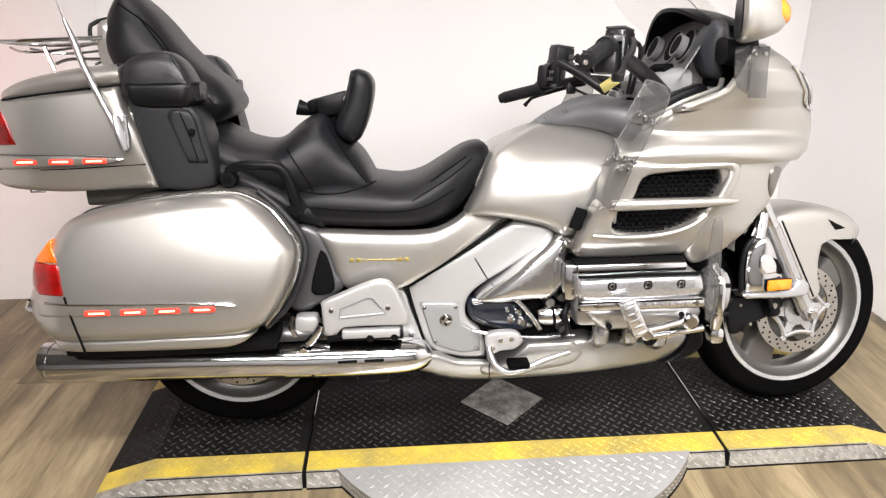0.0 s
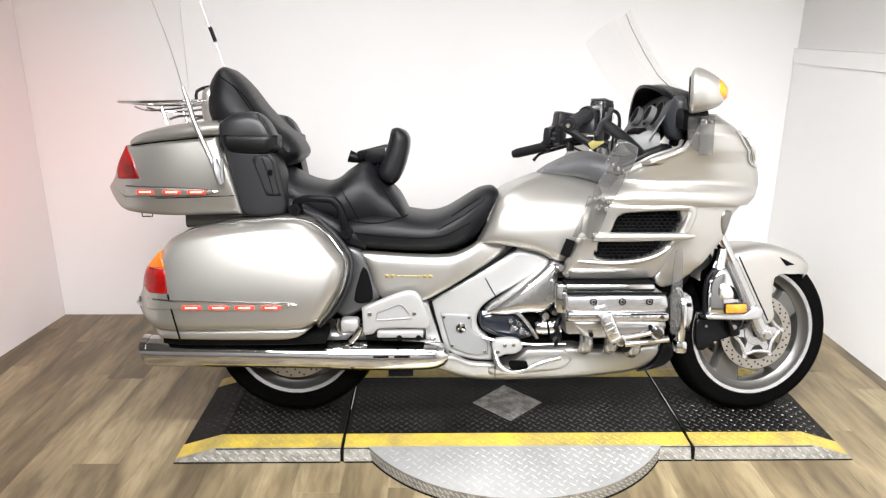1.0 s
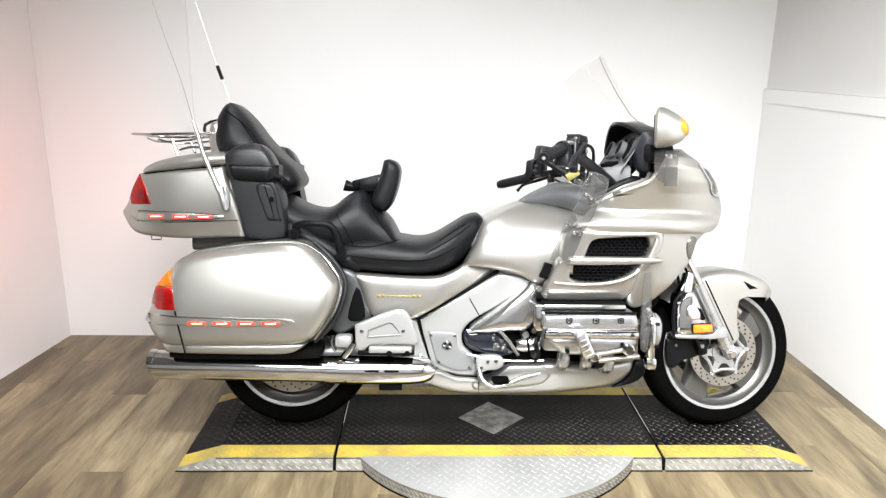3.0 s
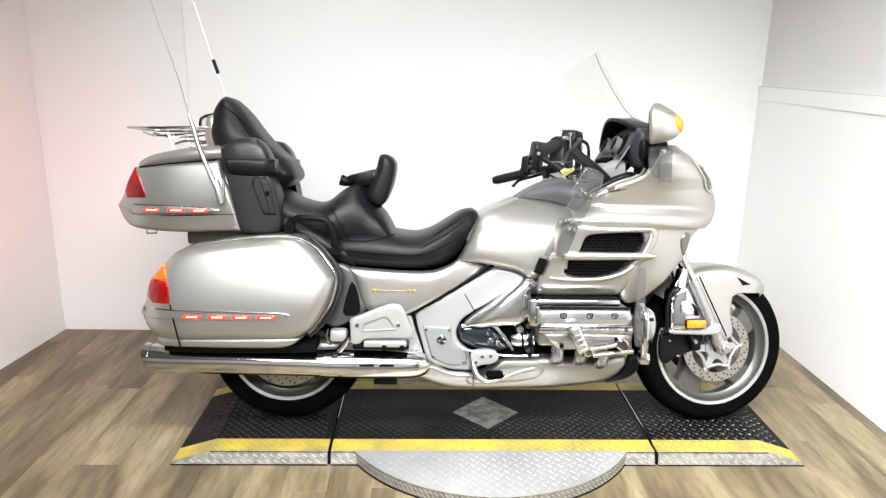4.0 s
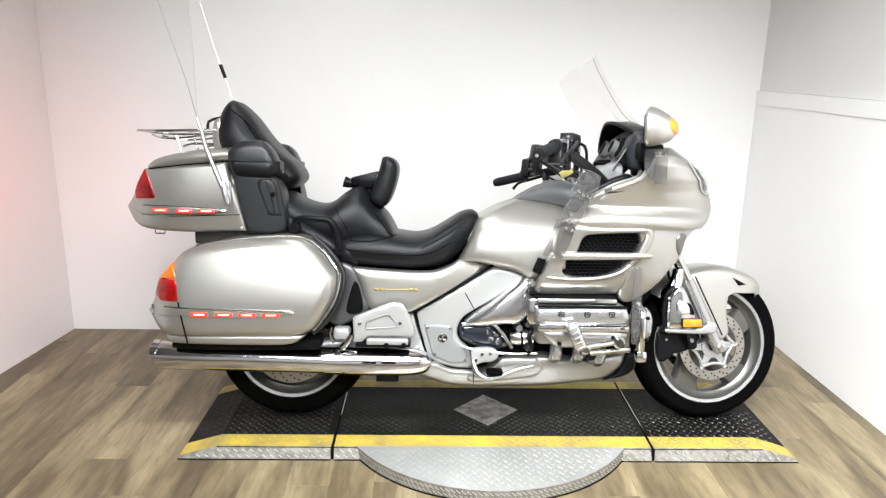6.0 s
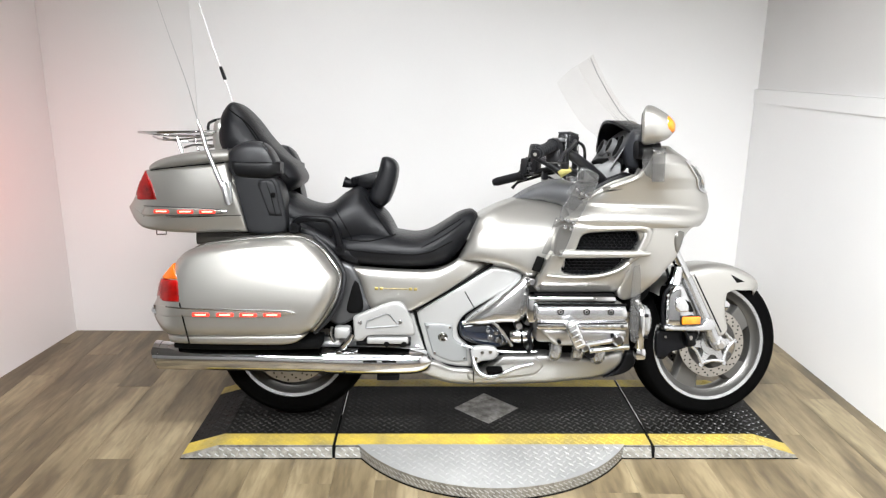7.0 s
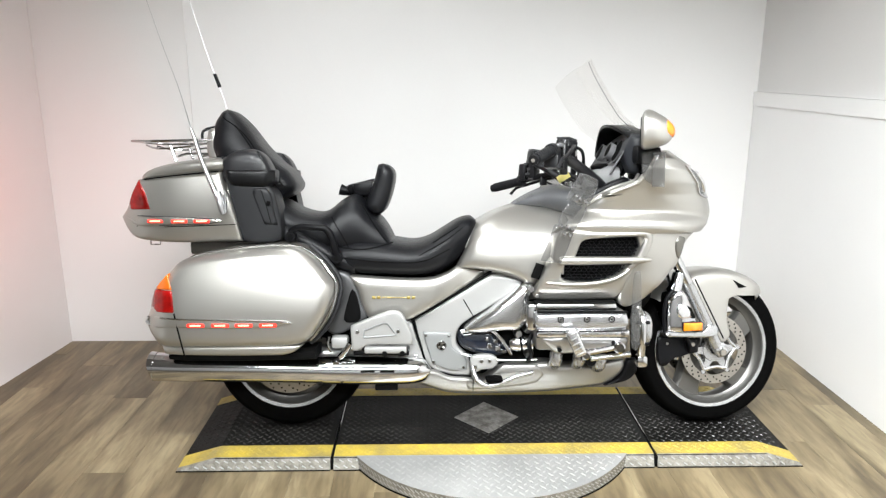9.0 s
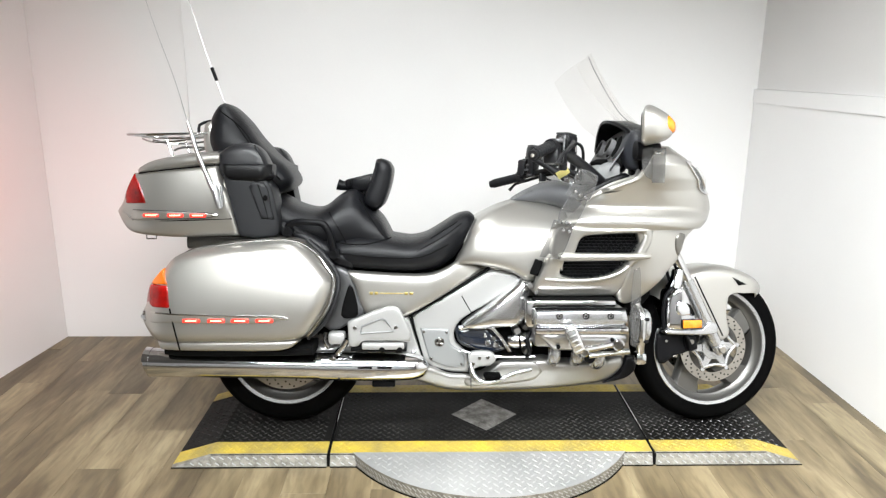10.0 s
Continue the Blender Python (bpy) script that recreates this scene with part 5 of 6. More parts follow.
for y, r in ((-0.148, 0.026), (-0.072, 0.043), (0.030, 0.043), (0.115, 0.030)):
    spot = Matrix.Translation((0.446 - 3.6 * abs(y) ** 3 / 0.19, y, 1.042)) @ FACE @ Matrix.Rotation(radians(90), 4, "Z")
    b = lathe([(0.0, -0.003), (r, -0.003), (r, 0.004), (0.0, 0.004)], 32)
    bmesh.ops.transform(b, matrix=spot, verts=b.verts)
    g = part("gauge", b, MATT, gp, "round dark gauge")
    b = lathe([(r - 0.001, -0.016), (r + 0.003, -0.016), (r + 0.005, 0.004), (r, 0.004)], 32)
    bmesh.ops.transform(b, matrix=spot, verts=b.verts)
    part("bezel", b, GREYDASH, g, "grey gauge tube")
    b = box((0, -0.0042, r * 0.30), (0.002, 0.001, r * 0.8), 0.0003, pose(0, 0, 0, 0, 25, 0))
    bmesh.ops.transform(b, matrix=spot, verts=b.verts)
    part("needle", b, LIGHTDASH, g, "pale gauge needle")
loft_body = part("pocket_tray", loft([(0.318, 0.905, 0.950, 0.10), (0.345, 0.90, 0.972, 0.13), (0.395, 0.90, 0.990, 0.155), (0.425, 0.91, 0.985, 0.16)], 5, 28, 4), LIGHTDASH, dash, "light grey pocket below the gauges")
part("pocket_recess", box((0.366, -0.085, 0.984), (0.034, 0.075, 0.016), 0.004, pose(0, 0, 0, 0, -22, 18)), MATT, loft_body, "dark pocket opening")
for s in (-1, 1):
    part("side_wing", pillow([(0.428, 1.032), (0.438, 1.070), (0.454, 1.098), (0.478, 1.098), (0.492, 1.060), (0.488, 0.999), (0.470, 0.952), (0.450, 0.960), (0.434, 0.995)], lambda x, z: -0.205 - 0.03 * math.sin(max(0, min(1, (x - 0.425) / 0.07)) * 2.4), 0.02, 0.02, 0.05), BLUEGREY, dash, "upright blue-grey wing beside the gauges", s)
    part("wing_back", pillow([(0.475, 1.090), (0.535, 1.060), (0.545, 0.99), (0.52, 0.945), (0.46, 0.94), (0.47, 1.0)], -0.200, 0.012, 0.01, 0.04), PLASTIC, dash, "", s)
    part("edge_strip", tube([(0.262, -0.205, 0.848), (0.310, -0.245, 0.872), (0.370, -0.262, 0.905), (0.455, -0.262, 0.936), (0.468, -0.245, 0.955)], 0.007, 8), PAINT, dash, "", s)
    part("inner_shelf", pillow([(0.27, 0.862), (0.33, 0.90), (0.44, 0.945), (0.46, 0.925), (0.36, 0.87), (0.29, 0.845)], -0.195, 0.01, 0.008, 0.12), PLASTIC, dash, "", s)
bars = new("handlebar")
bars.parent = bike
LEFT_BAR = Matrix.Translation((0.010, 0.457, 0.890)) @ pose(0, 0, 0, 0, 0, 12) @ Matrix.Translation((-0.076, -0.498, -0.945))
RIGHT_BAR = Matrix.Translation((0.059, -0.470, 1.002)) @ pose(0, 0, 0, 0, 0, 8) @ Matrix.Translation((-0.076, 0.498, -0.945))
bars["label"] = "black handlebar turned to the left with switches and levers"
for s in (-1, 1):
    dz = -0.038 if s < 0 else 0.026
    side = new("bar_half")
    side.parent = bars
    side.matrix_basis = LEFT_BAR if s > 0 else RIGHT_BAR
    part("tube", tube([(0.375, -0.04, 0.905), (0.355, -0.10, 0.965), (0.315, -0.19, 1.005), (0.245, -0.295, 1.003), (0.170, -0.40, 0.975)], 0.0125, 12), SWITCHGREY, side, "", s)
    part("grip", tube([(0.172, -0.385, 0.978), (0.125, -0.44, 0.962), (0.085, -0.487, 0.948)], 0.0195, 16), SOFT, side, "black rubber grip", s)
    part("collar", tube([(0.180, -0.375, 0.981), (0.168, -0.39, 0.977)], 0.025, 16), SWITCHGREY, side, "", s)
    part("bar_end", tube([(0.087, -0.485, 0.949), (0.076, -0.498, 0.945)], 0.0165, 14), SWITCHGREY, side, "", s)
    for k in range(8):
        q = (k + 0.5) / 8
        part("grip_rib", tube([(0.172 - 0.087 * q, -0.385 - 0.102 * q, 0.978 - 0.030 * q), (0.168 - 0.087 * q, -0.390 - 0.102 * q, 0.977 - 0.030 * q)], 0.0200, 14, straight=True), SOFT, side, "", s)
    part("bar_end_cap", disc((0.075, -0.504, 0.944), 0.006, 0.007, seg=14), STEEL, side, "bright bar end screw", s)
    for dx, dy, h, z in ((0.012, 0.010, 0.088, 1.000), (-0.022, -0.018, 0.074, 0.992)):
        part("switch_housing", box((0.205 + dx, -0.350 + dy, z + dz), (0.036, 0.054, h), 0.010, pose(0, 0, 0, 0, 6, 52)), SWITCHGREY, side, "moulded switch housing", s)
    part("housing_seam", box((0.200, -0.355, 0.996 + dz), (0.004, 0.050, 0.070), 0.001, pose(0, 0, 0, 0, 6, 52)), MATT, side, "", s)
    for x, y, z in ((0.188, -0.392, 1.016), (0.182, -0.388, 0.972), (0.236, -0.338, 1.022), (0.240, -0.330, 0.968)):
        part("housing_screw", disc((x, y, z + dz), 0.0045, 0.010, seg=10), CAST, side, "", s)
    for k in range(7):
        part("switch", box((0.192 - 0.010 * (k % 2), -0.315 - 0.013 * k * 0.8, 0.962 + dz + 0.022 * (k % 4)), (0.018, 0.012, 0.010), 0.002, pose(0, 0, 0, 0, 0, 52)), GREYTRIM, side, "", s)
    part("switch", box((0.205, -0.372, 1.036 + dz), (0.024, 0.016, 0.014), 0.003), GREYTRIM, side, "", s)
    part("lever_perch", box((0.270, -0.275, 1.005 + dz), (0.05, 0.045, 0.045), 0.010, pose(0, 0, 0, 0, 0, 52)), SWITCHGREY, side, "", s)
    part("reservoir", box((0.282, -0.225, 1.042 + dz), (0.064, 0.058, 0.040), 0.008, pose(0, 0, 0, 0, 8, 40)), SWITCHGREY, side, "fluid reservoir", s)
    part("reservoir_cap", box((0.282, -0.225, 1.064 + dz), (0.060, 0.054, 0.007), 0.003, pose(0, 0, 0, 0, 8, 40)), GREYTRIM, side, "", s)
    for k in range(6):
        part("switch", box((0.232 + 0.016 * (k % 3), -0.318 + 0.014 * k, 1.030 + dz + 0.010 * ((k * 2) % 3)), (0.020, 0.014, 0.016), 0.003, pose(0, 0, 0, 0, 12 * k, 52)), (SWITCHGREY, GREYTRIM)[k % 2], side, "", s)
    part("cable_clip", box((0.245, -0.300, 0.955 + dz), (0.030, 0.020, 0.040), 0.006), SWITCHGREY, side, "", s)
    part("banjo_bolt", disc((0.300, -0.258, 1.010 + dz), 0.012, 0.025), CHROME, side, "bright banjo bolt", s)
    part("lever", tube([(0.285, -0.290, 0.995), (0.262, -0.345, 0.985), (0.222, -0.415, 0.965), (0.180, -0.470, 0.945), (0.170, -0.485, 0.930), (0.162, -0.49, 0.918)], [0.010, 0.008, 0.007, 0.006, 0.006, 0.008], 10), SWITCHGREY, side, "", s)
    for k, pts in enumerate((((0.29, -0.26, 1.00), (0.34, -0.22, 0.985), (0.375, -0.15, 0.94), (0.39, -0.08, 0.86)), ((0.25, -0.30, 0.98), (0.30, -0.25, 0.95), (0.35, -0.16, 0.92), (0.38, -0.08, 0.86)))):
        part("cable", tube(pts, (0.006, 0.0045)[k], 8), SWITCHGREY, side, "black control cable", s)
part("riser", tube([(0.195, -0.285, 1.015), (0.25, -0.25, 0.985), (0.345, -0.17, 0.925), (0.40, -0.12, 0.875)], [0.018, 0.019, 0.018, 0.018], 14), SWITCHGREY, bars, "black bar riser")
part("riser", tube([(0.170, 0.26, 1.005), (0.225, 0.22, 0.970), (0.300, 0.17, 0.915)], [0.014, 0.014, 0.016], 14), SWITCHGREY, bars, "black bar riser")
part("clutch_reservoir", box((0.192, 0.345, 1.025), (0.068, 0.055, 0.058), 0.007, pose(0, 0, 0, 0, 8, 20)), SWITCHGREY, bars, "clutch fluid reservoir")
part("clutch_reservoir_cap", box((0.196, 0.345, 1.056), (0.062, 0.050, 0.006), 0.002, pose(0, 0, 0, 0, 8, 20)), GREYTRIM, bars)
for k in range(3):
    part("switch", box((0.142 + 0.010 * (k % 2), 0.335, 0.945 + 0.022 * k), (0.018, 0.016, 0.015), 0.003), GREYTRIM, bars)
part("clamp", box((0.372, 0, 0.905), (0.07, 0.16, 0.045), 0.012), SWITCHGREY, bars)
part("stem", tube([(0.375, 0, 0.91), (0.42, 0, 0.80)], 0.035, 16), SWITCHGREY, bars)
part("key_barrel", disc((0.275, 0.0, 0.925), 0.022, 0.02, "z"), ALU, bars, "ignition lock")
tag = part("key_tag", box((0, 0, 0), (0.050, 0.002, 0.028), 0.0008), YELLOWTAG, bike, "yellow paper tag on the key")
tag.matrix_basis = pose(0.236, -0.06, 0.945, 0, -32, 0)

# ---- front end ----
fork = new("front_fork")
fork.parent = bike
fork.matrix_basis = STEERED @ pose(0.828, 0, 0.268)
fork["label"] = "silver front fork with chrome covers"
for s in (-1, 1):
    part("slider", tube([(-0.010, -0.122, 0.018), (-0.05, -0.122, 0.100), (-0.133, -0.122, 0.266)], [0.022, 0.022, 0.0225], 18, straight=True), ALU, fork, "", s)
    part("upper_tube", tube([(-0.12, -0.122, 0.24), (-0.174, -0.122, 0.341), (-0.23, -0.122, 0.45)], [0.0215, 0.0215, 0.0215], 18, straight=True), CHROME, fork, "polished fork tube", s)
    part("groove", tube([(0.014, -0.126, 0.050), (-0.040, -0.126, 0.155), (-0.104, -0.126, 0.280)], 0.0030, 8), PLASTIC, fork, "", s)
    part("axle_clamp", box((0.002, -0.122, 0.006), (0.050, 0.040, 0.056), 0.014, pose(0, 0, 0, 0, -30, 0)), ALU, fork, "", s)
    part("axle_nut", disc((0.005, -0.150, 0.008), 0.013, 0.02, seg=6), CHROME, fork, "axle nut", s)
    part("caliper", box((-0.105, -0.100, 0.022), (0.042, 0.045, 0.062), 0.014, pose(0, 0, 0, 0, -12, 0)), PLASTIC, fork, "black brake caliper", s)
    part("caliper_bolt", disc((-0.112, -0.130, 0.03), 0.009, 0.012, seg=6), STEEL, fork, "", s)
    part("brake_hose", tube([(-0.12, -0.13, 0.02), (-0.16, -0.14, 0.10), (-0.19, -0.12, 0.22), (-0.21, -0.10, 0.32)], 0.006, 8), PLASTIC, fork, "", s)
    cover = [(-0.232, 0.080), (-0.234, 0.160), (-0.224, 0.212), (-0.200, 0.240), (-0.177, 0.250), (-0.152, 0.224), (-0.118, 0.152), (-0.090, 0.098), (-0.087, 0.078)]
    cp = part("chrome_cover", pillow(cover, lambda x, z: -0.150 - 0.020 * math.sin(max(0, min(1, (x + 0.234) / 0.14)) * 3.1), 0.020, 0.024, 0.07, sharp=(0, 8)), CHROME, fork, "chrome side cover", s)
    # polished plate added for the white that shows in the cover
    part("cover_window", pillow([(-0.194, 0.190), (-0.163, 0.189), (-0.140, 0.150), (-0.142, 0.141), (-0.192, 0.143)], -0.1745, 0.004, 0.003, 0.008, grid=0.01), POLISHED, cp, "polished plate for the bright patch in the cover", s)
    part("cover_slot", pillow([(-0.160, 0.186), (-0.146, 0.178), (-0.126, 0.140), (-0.136, 0.136), (-0.142, 0.152)], -0.1760, 0.003, 0.002, 0.008, grid=0.01), MATT, cp, "dark slot", s)
    part("cover_edge", tube([(-0.236, -0.146, 0.085), (-0.238, -0.146, 0.160), (-0.226, -0.146, 0.214), (-0.200, -0.146, 0.243)], 0.007, 10), PLASTIC, cp, "black edge moulding", s)
    for z in (0.100, 0.150, 0.200):
        part("cover_bolt", disc((-0.224, -0.160, z), 0.006, 0.016, seg=8), CHROME, cp, "", s)
    part("cover_neck", tube([(-0.195, -0.135, 0.235), (-0.180, -0.130, 0.268), (-0.172, -0.125, 0.305)], [0.030, 0.024, 0.022], 16), CHROME, fork, "", s)
    part("cover_foot", pillow([(-0.236, 0.082), (-0.087, 0.082), (-0.045, 0.110), (-0.020, 0.085), (-0.040, 0.062), (-0.225, 0.066)], -0.158, 0.006, 0.005, 0.05, sharp=(0, 1, 5)), ALU, fork, "flat silver bracket", s)
    part("side_marker", box((-0.138, -0.176, 0.106), (0.074, 0.012, 0.030), 0.004), AMBER, fork, "amber side marker", s)
    part("marker_rim", box((-0.138, -0.172, 0.106), (0.080, 0.010, 0.036), 0.004), PLASTIC, fork, "dark marker surround", s)
for s in (-1, 1):
    part("splash_shield", pillow([(-0.236, 0.056), (-0.061, 0.052), (-0.064, 0.026), (-0.095, -0.006), (-0.135, -0.022), (-0.172, -0.030), (-0.205, -0.058), (-0.226, -0.056), (-0.238, -0.004)], -0.094, 0.006, 0.005, 0.008, sharp=(0, 1)), PLASTIC, fork, "black splash shield behind the fork leg", s)
    for x, z in ((-0.200, 0.030), (-0.165, -0.030)):
        part("shield_bolt", disc((x, -0.098, z), 0.005, 0.006, seg=8), STEEL, fork, "", s)
part("lower_yoke", box((-0.235, 0, 0.400), (0.07, 0.30, 0.05), 0.012, pose(0, 0, 0, 0, -34, 0)), PLASTIC, fork)
part("axle", tube([(0, -0.155, 0), (0, 0.155, 0)], 0.012, 14, straight=True), STEEL, fork)

# front fender
fender = new("front_fender")
fender.parent = bike
fender.matrix_basis = STEERED @ pose(0.828, 0, 0.268)
fender["label"] = "champagne front mudguard"
FA = [47, 50, 55, 62, 71, 78, 85, 95, 110, 122, 140]
FI = [0.285, 0.276, 0.256, 0.238, 0.224, 0.200, 0.180, 0.170, 0.185, 0.230, 0.275]
rows = []
for a in np.linspace(radians(46), radians(140), 44):
    inner = float(np.interp(math.degrees(a), FA, FI))
    tip = max(0.0, (radians(58) - a) / radians(12)) ** 2
    half = [(0.0, 0.320), (0.040, 0.3195), (0.070, 0.316), (0.088, 0.308), (0.097, 0.297), (0.1005, 0.285), (0.1025, 0.270)]
    half += [(0.1030 + 0.001 * q, 0.270 + (min(inner, 0.270) - 0.270) * q) for q in (0.1, 0.3, 0.5, 0.75, 1.0)]
    half = [(y * (1 - 0.35 * tip), r - 0.006 * tip) for y, r in half]
    line = [(-y, r) for y, r in half[::-1]] + half[1:]
    rows.append([(r * math.cos(a), y, r * math.sin(a)) for y, r in line])
b = rows_to_mesh(rows, closed=False, caps=False)
b.normal_update()
bmesh.ops.solidify(b, geom=list(b.faces), thickness=0.0035)
part("crown", b, PAINT, fender, "rounded champagne shell")
for s in (-1, 1):
    fl = [(-0.110, 0.235), (0.050, 0.232), (0.050, 0.190), (0.044, 0.150), (0.047, 0.100), (0.056, 0.055), (0.030, 0.030), (-0.010, 0.045), (-0.080, 0.110)]
    part("stay", pillow(fl, -0.1025, 0.008, 0.006, 0.02), PAINT, fender, "mudguard stay", s)
    part("vent", pillow([(0.065, 0.272), (0.122, 0.244), (0.089, 0.240)], -0.1065, 0.002, 0.001, 0.010, sharp=(0, 1, 2), grid=0.01), MATT, fender, "dark triangular vent", s)

# ---- engine ----
engine = new("engine")
engine.parent = bike
engine["label"] = "flat six engine with polished covers"
for s in (-1, 1):
    hd = part("valve_cover", pillow([(0.098, 0.466), (0.26, 0.469), (0.420, 0.468), (0.430, 0.430), (0.422, 0.412), (0.105, 0.408), (0.096, 0.430)], lambda x, z: -0.325 + 0.35 * max(0, 0.435 - z) * 0.2, 0.014, 0.014, 0.12, sharp=(0, 2)), ALU, engine, "silver valve cover", s)
    for x in (0.185, 0.278, 0.365):
        sc = part("screw_recess", disc((x, -0.3262, 0.448), 0.0120, 0.006, bevel=0.001), MATT, hd, "", s)
        part("screw_cap", disc((x, -0.3275, 0.448), 0.0100, 0.006, bevel=0.003), CHROME, sc, "", s)
        part("screw", disc((x, -0.3288, 0.448), 0.004, 0.004, seg=6), MATT, sc, "", s)
    part("chrome_band", box((0.265, -0.318, 0.398), (0.330, 0.03, 0.030), 0.010), CHROME, engine, "chrome band", s)
    b = bmesh.new()
    for k in range(9):
        box((0.215 + k * 0.021, -0.3335, 0.397), (0.013, 0.003, 0.010), 0.001, bm=b)
    part("raised_script", b, ALU, engine, "raised script too small to read", s)
    for x in (0.145, 0.405):
        part("band_screw", disc((x, -0.336, 0.398), 0.008, 0.008), CHROME, engine, "", s)
    part("lower_cover", pillow([(0.112, 0.384), (0.25, 0.386), (0.425, 0.384), (0.430, 0.350), (0.395, 0.328), (0.28, 0.320), (0.175, 0.318), (0.150, 0.340)], lambda x, z: -0.315 + 0.4 * max(0, 0.36 - z), 0.014, 0.014, 0.10, sharp=(0, 2)), CAST, engine, "cast lower cover", s)
    for x, z in ((0.185, 0.335), (0.375, 0.362)):
        part("cover_bolt", disc((x, -0.318, z), 0.008, 0.012, seg=6), MATT, engine, "", s)
    part("cylinder", box((0.262, -0.21, 0.40), (0.32, 0.16, 0.15), 0.02), CAST, engine, "", s)
    for z, y in ((0.4725, -0.3150), (0.4065, -0.3262), (0.3855, -0.3180)):
        part("joint_line", box((0.262, y, z), (0.322, 0.012, 0.0055), 0.001), MATT, engine, "dark joint line", s)
    part("top_rail", box((0.245, -0.275, 0.486), (0.288, 0.05, 0.024), 0.006), CHROME, engine, "chrome rail under the fairing", s)
    # black box for the shade above the rail
    part("rail_shadow", box((0.245, -0.262, 0.499), (0.290, 0.05, 0.008), 0.002), MATT, engine, "", s)
    # intake cover with dark window behind
    part("chrome_cowl", pillow([(-0.150, 0.385), (-0.055, 0.460), (0.025, 0.522), (0.070, 0.558), (0.095, 0.545), (0.090, 0.50), (0.088, 0.44), (0.070, 0.402), (0.045, 0.386), (-0.02, 0.383), (-0.10, 0.374)], lambda x, z: -0.222 - 0.016 * math.sin(max(0, (x + 0.14)) * 11), 0.030, 0.026, 0.07), POLISHED, engine, "polished silver side cowl", s)
    part("dark_window", pillow([(-0.165, 0.372), (-0.053, 0.380), (-0.018, 0.350), (0.024, 0.292), (-0.051, 0.272), (-0.145, 0.302), (-0.168, 0.330)], -0.175, 0.03, 0.025, 0.03), material("dark_blue_black_gloss", (0.012, 0.016, 0.026), 0.08, 0.0, coat=1.0), engine, "glossy dark cover", s)
    part("window_frame", tube([(-0.160, -0.19, 0.377), (-0.053, -0.196, 0.384), (-0.014, -0.196, 0.352), (0.028, -0.196, 0.290)], 0.0075, 10), CHROME, engine, "chrome frame of the dark cover", s)
    # chrome discs added for the bright reflections in the dark cover
    for x, z, r in ((-0.052, 0.318, 0.012), (-0.030, 0.338, 0.010), (-0.020, 0.310, 0.013), (-0.062, 0.345, 0.007), (0.000, 0.300, 0.008)):
        part("dome_nut", disc((x, -0.190, z), r, 0.02, bevel=r * 0.55), CHROME, engine, "chrome disc for a bright reflection", s)
    for k, (x, z, r) in enumerate(((0.050, 0.366, 0.014), (0.082, 0.380, 0.012), (0.090, 0.286, 0.014))):
        part("fitting", tube([(x, -0.16, z), (x + 0.004, -0.200, z)], [r, r * 0.9], 14), CAST, engine, "", s)
    part("starter", tube([(0.022, -0.185, 0.326), (0.045, -0.187, 0.328), (0.105, -0.187, 0.332)], [0.022, 0.029, 0.029], 20), CHROME, engine, "", s)
    part("starter_band", tube([(0.058, -0.187, 0.3285), (0.066, -0.187, 0.3295)], 0.0305, 20, straight=True), MATT, engine, "dark band", s)
    part("hose", tube([(0.10, -0.22, 0.37), (0.085, -0.235, 0.34), (0.098, -0.23, 0.30), (0.09, -0.2, 0.27)], 0.008, 8), PLASTIC, engine, "black hose", s)
    part("corner_box", box((0.096, -0.245, 0.445), (0.045, 0.06, 0.10), 0.012), CHROME, engine, "", s)
    part("clamp", disc((0.09, -0.262, 0.545), 0.011, 0.03), CHROME, engine, "", s)
    part("clamp", disc((0.112, -0.262, 0.520), 0.008, 0.03), CHROME, engine, "", s)
    # aluminium frame plates
    plate = [(-0.342, 0.416), (-0.169, 0.514), (-0.042, 0.588), (0.040, 0.572), (0.078, 0.556), (0.030, 0.515), (-0.051, 0.464), (-0.150, 0.402), (-0.176, 0.360), (-0.170, 0.312), (-0.137, 0.280), (-0.122, 0.236), (-0.123, 0.200), (-0.198, 0.205), (-0.281, 0.240), (-0.318, 0.335)]
    fp = part("frame_plate", pillow(plate, -0.168, 0.012, 0.010, 0.04, sharp=(0, 2, 4, 12)), SILVERPAINT, bike, "satin silver frame cover", s)
    part("seam", tube([(-0.150, -0.169, 0.492), (-0.113, -0.169, 0.428)], 0.0018, 6), MATT, fp, "", s)
    part("badge_panel", pillow([(-0.303, 0.372), (-0.240, 0.370), (-0.195, 0.366), (-0.190, 0.312), (-0.142, 0.275), (-0.138, 0.226), (-0.199, 0.224), (-0.268, 0.250)], -0.176, 0.006, 0.005, 0.012, sharp=(0, 2, 5, 7)), BADGEPAINT, fp, "flat grey badge panel", s)
    for x, z in ((-0.290, 0.358), (-0.205, 0.356), (-0.150, 0.236), (-0.262, 0.258)):
        part("panel_screw", disc((x, -0.1795, z), 0.005, 0.005, seg=10), CHROME, fp, "", s)
    em = part("emblem", disc((-0.232, -0.1815, 0.320), 0.018, 0.005, bevel=0.002), CHROME, fp, "round chrome emblem", s)
    for k in range(6):
        q = k * 1.05 + 0.4
        part("relief", box((-0.232 + 0.010 * math.cos(q), -0.183, 0.320 + 0.010 * math.sin(q)), (0.010, 0.005, 0.005), 0.0015, pose(0, 0, 0, 0, -35 * k, 0)), (MATT, CHROME)[k % 2], em, "", s)
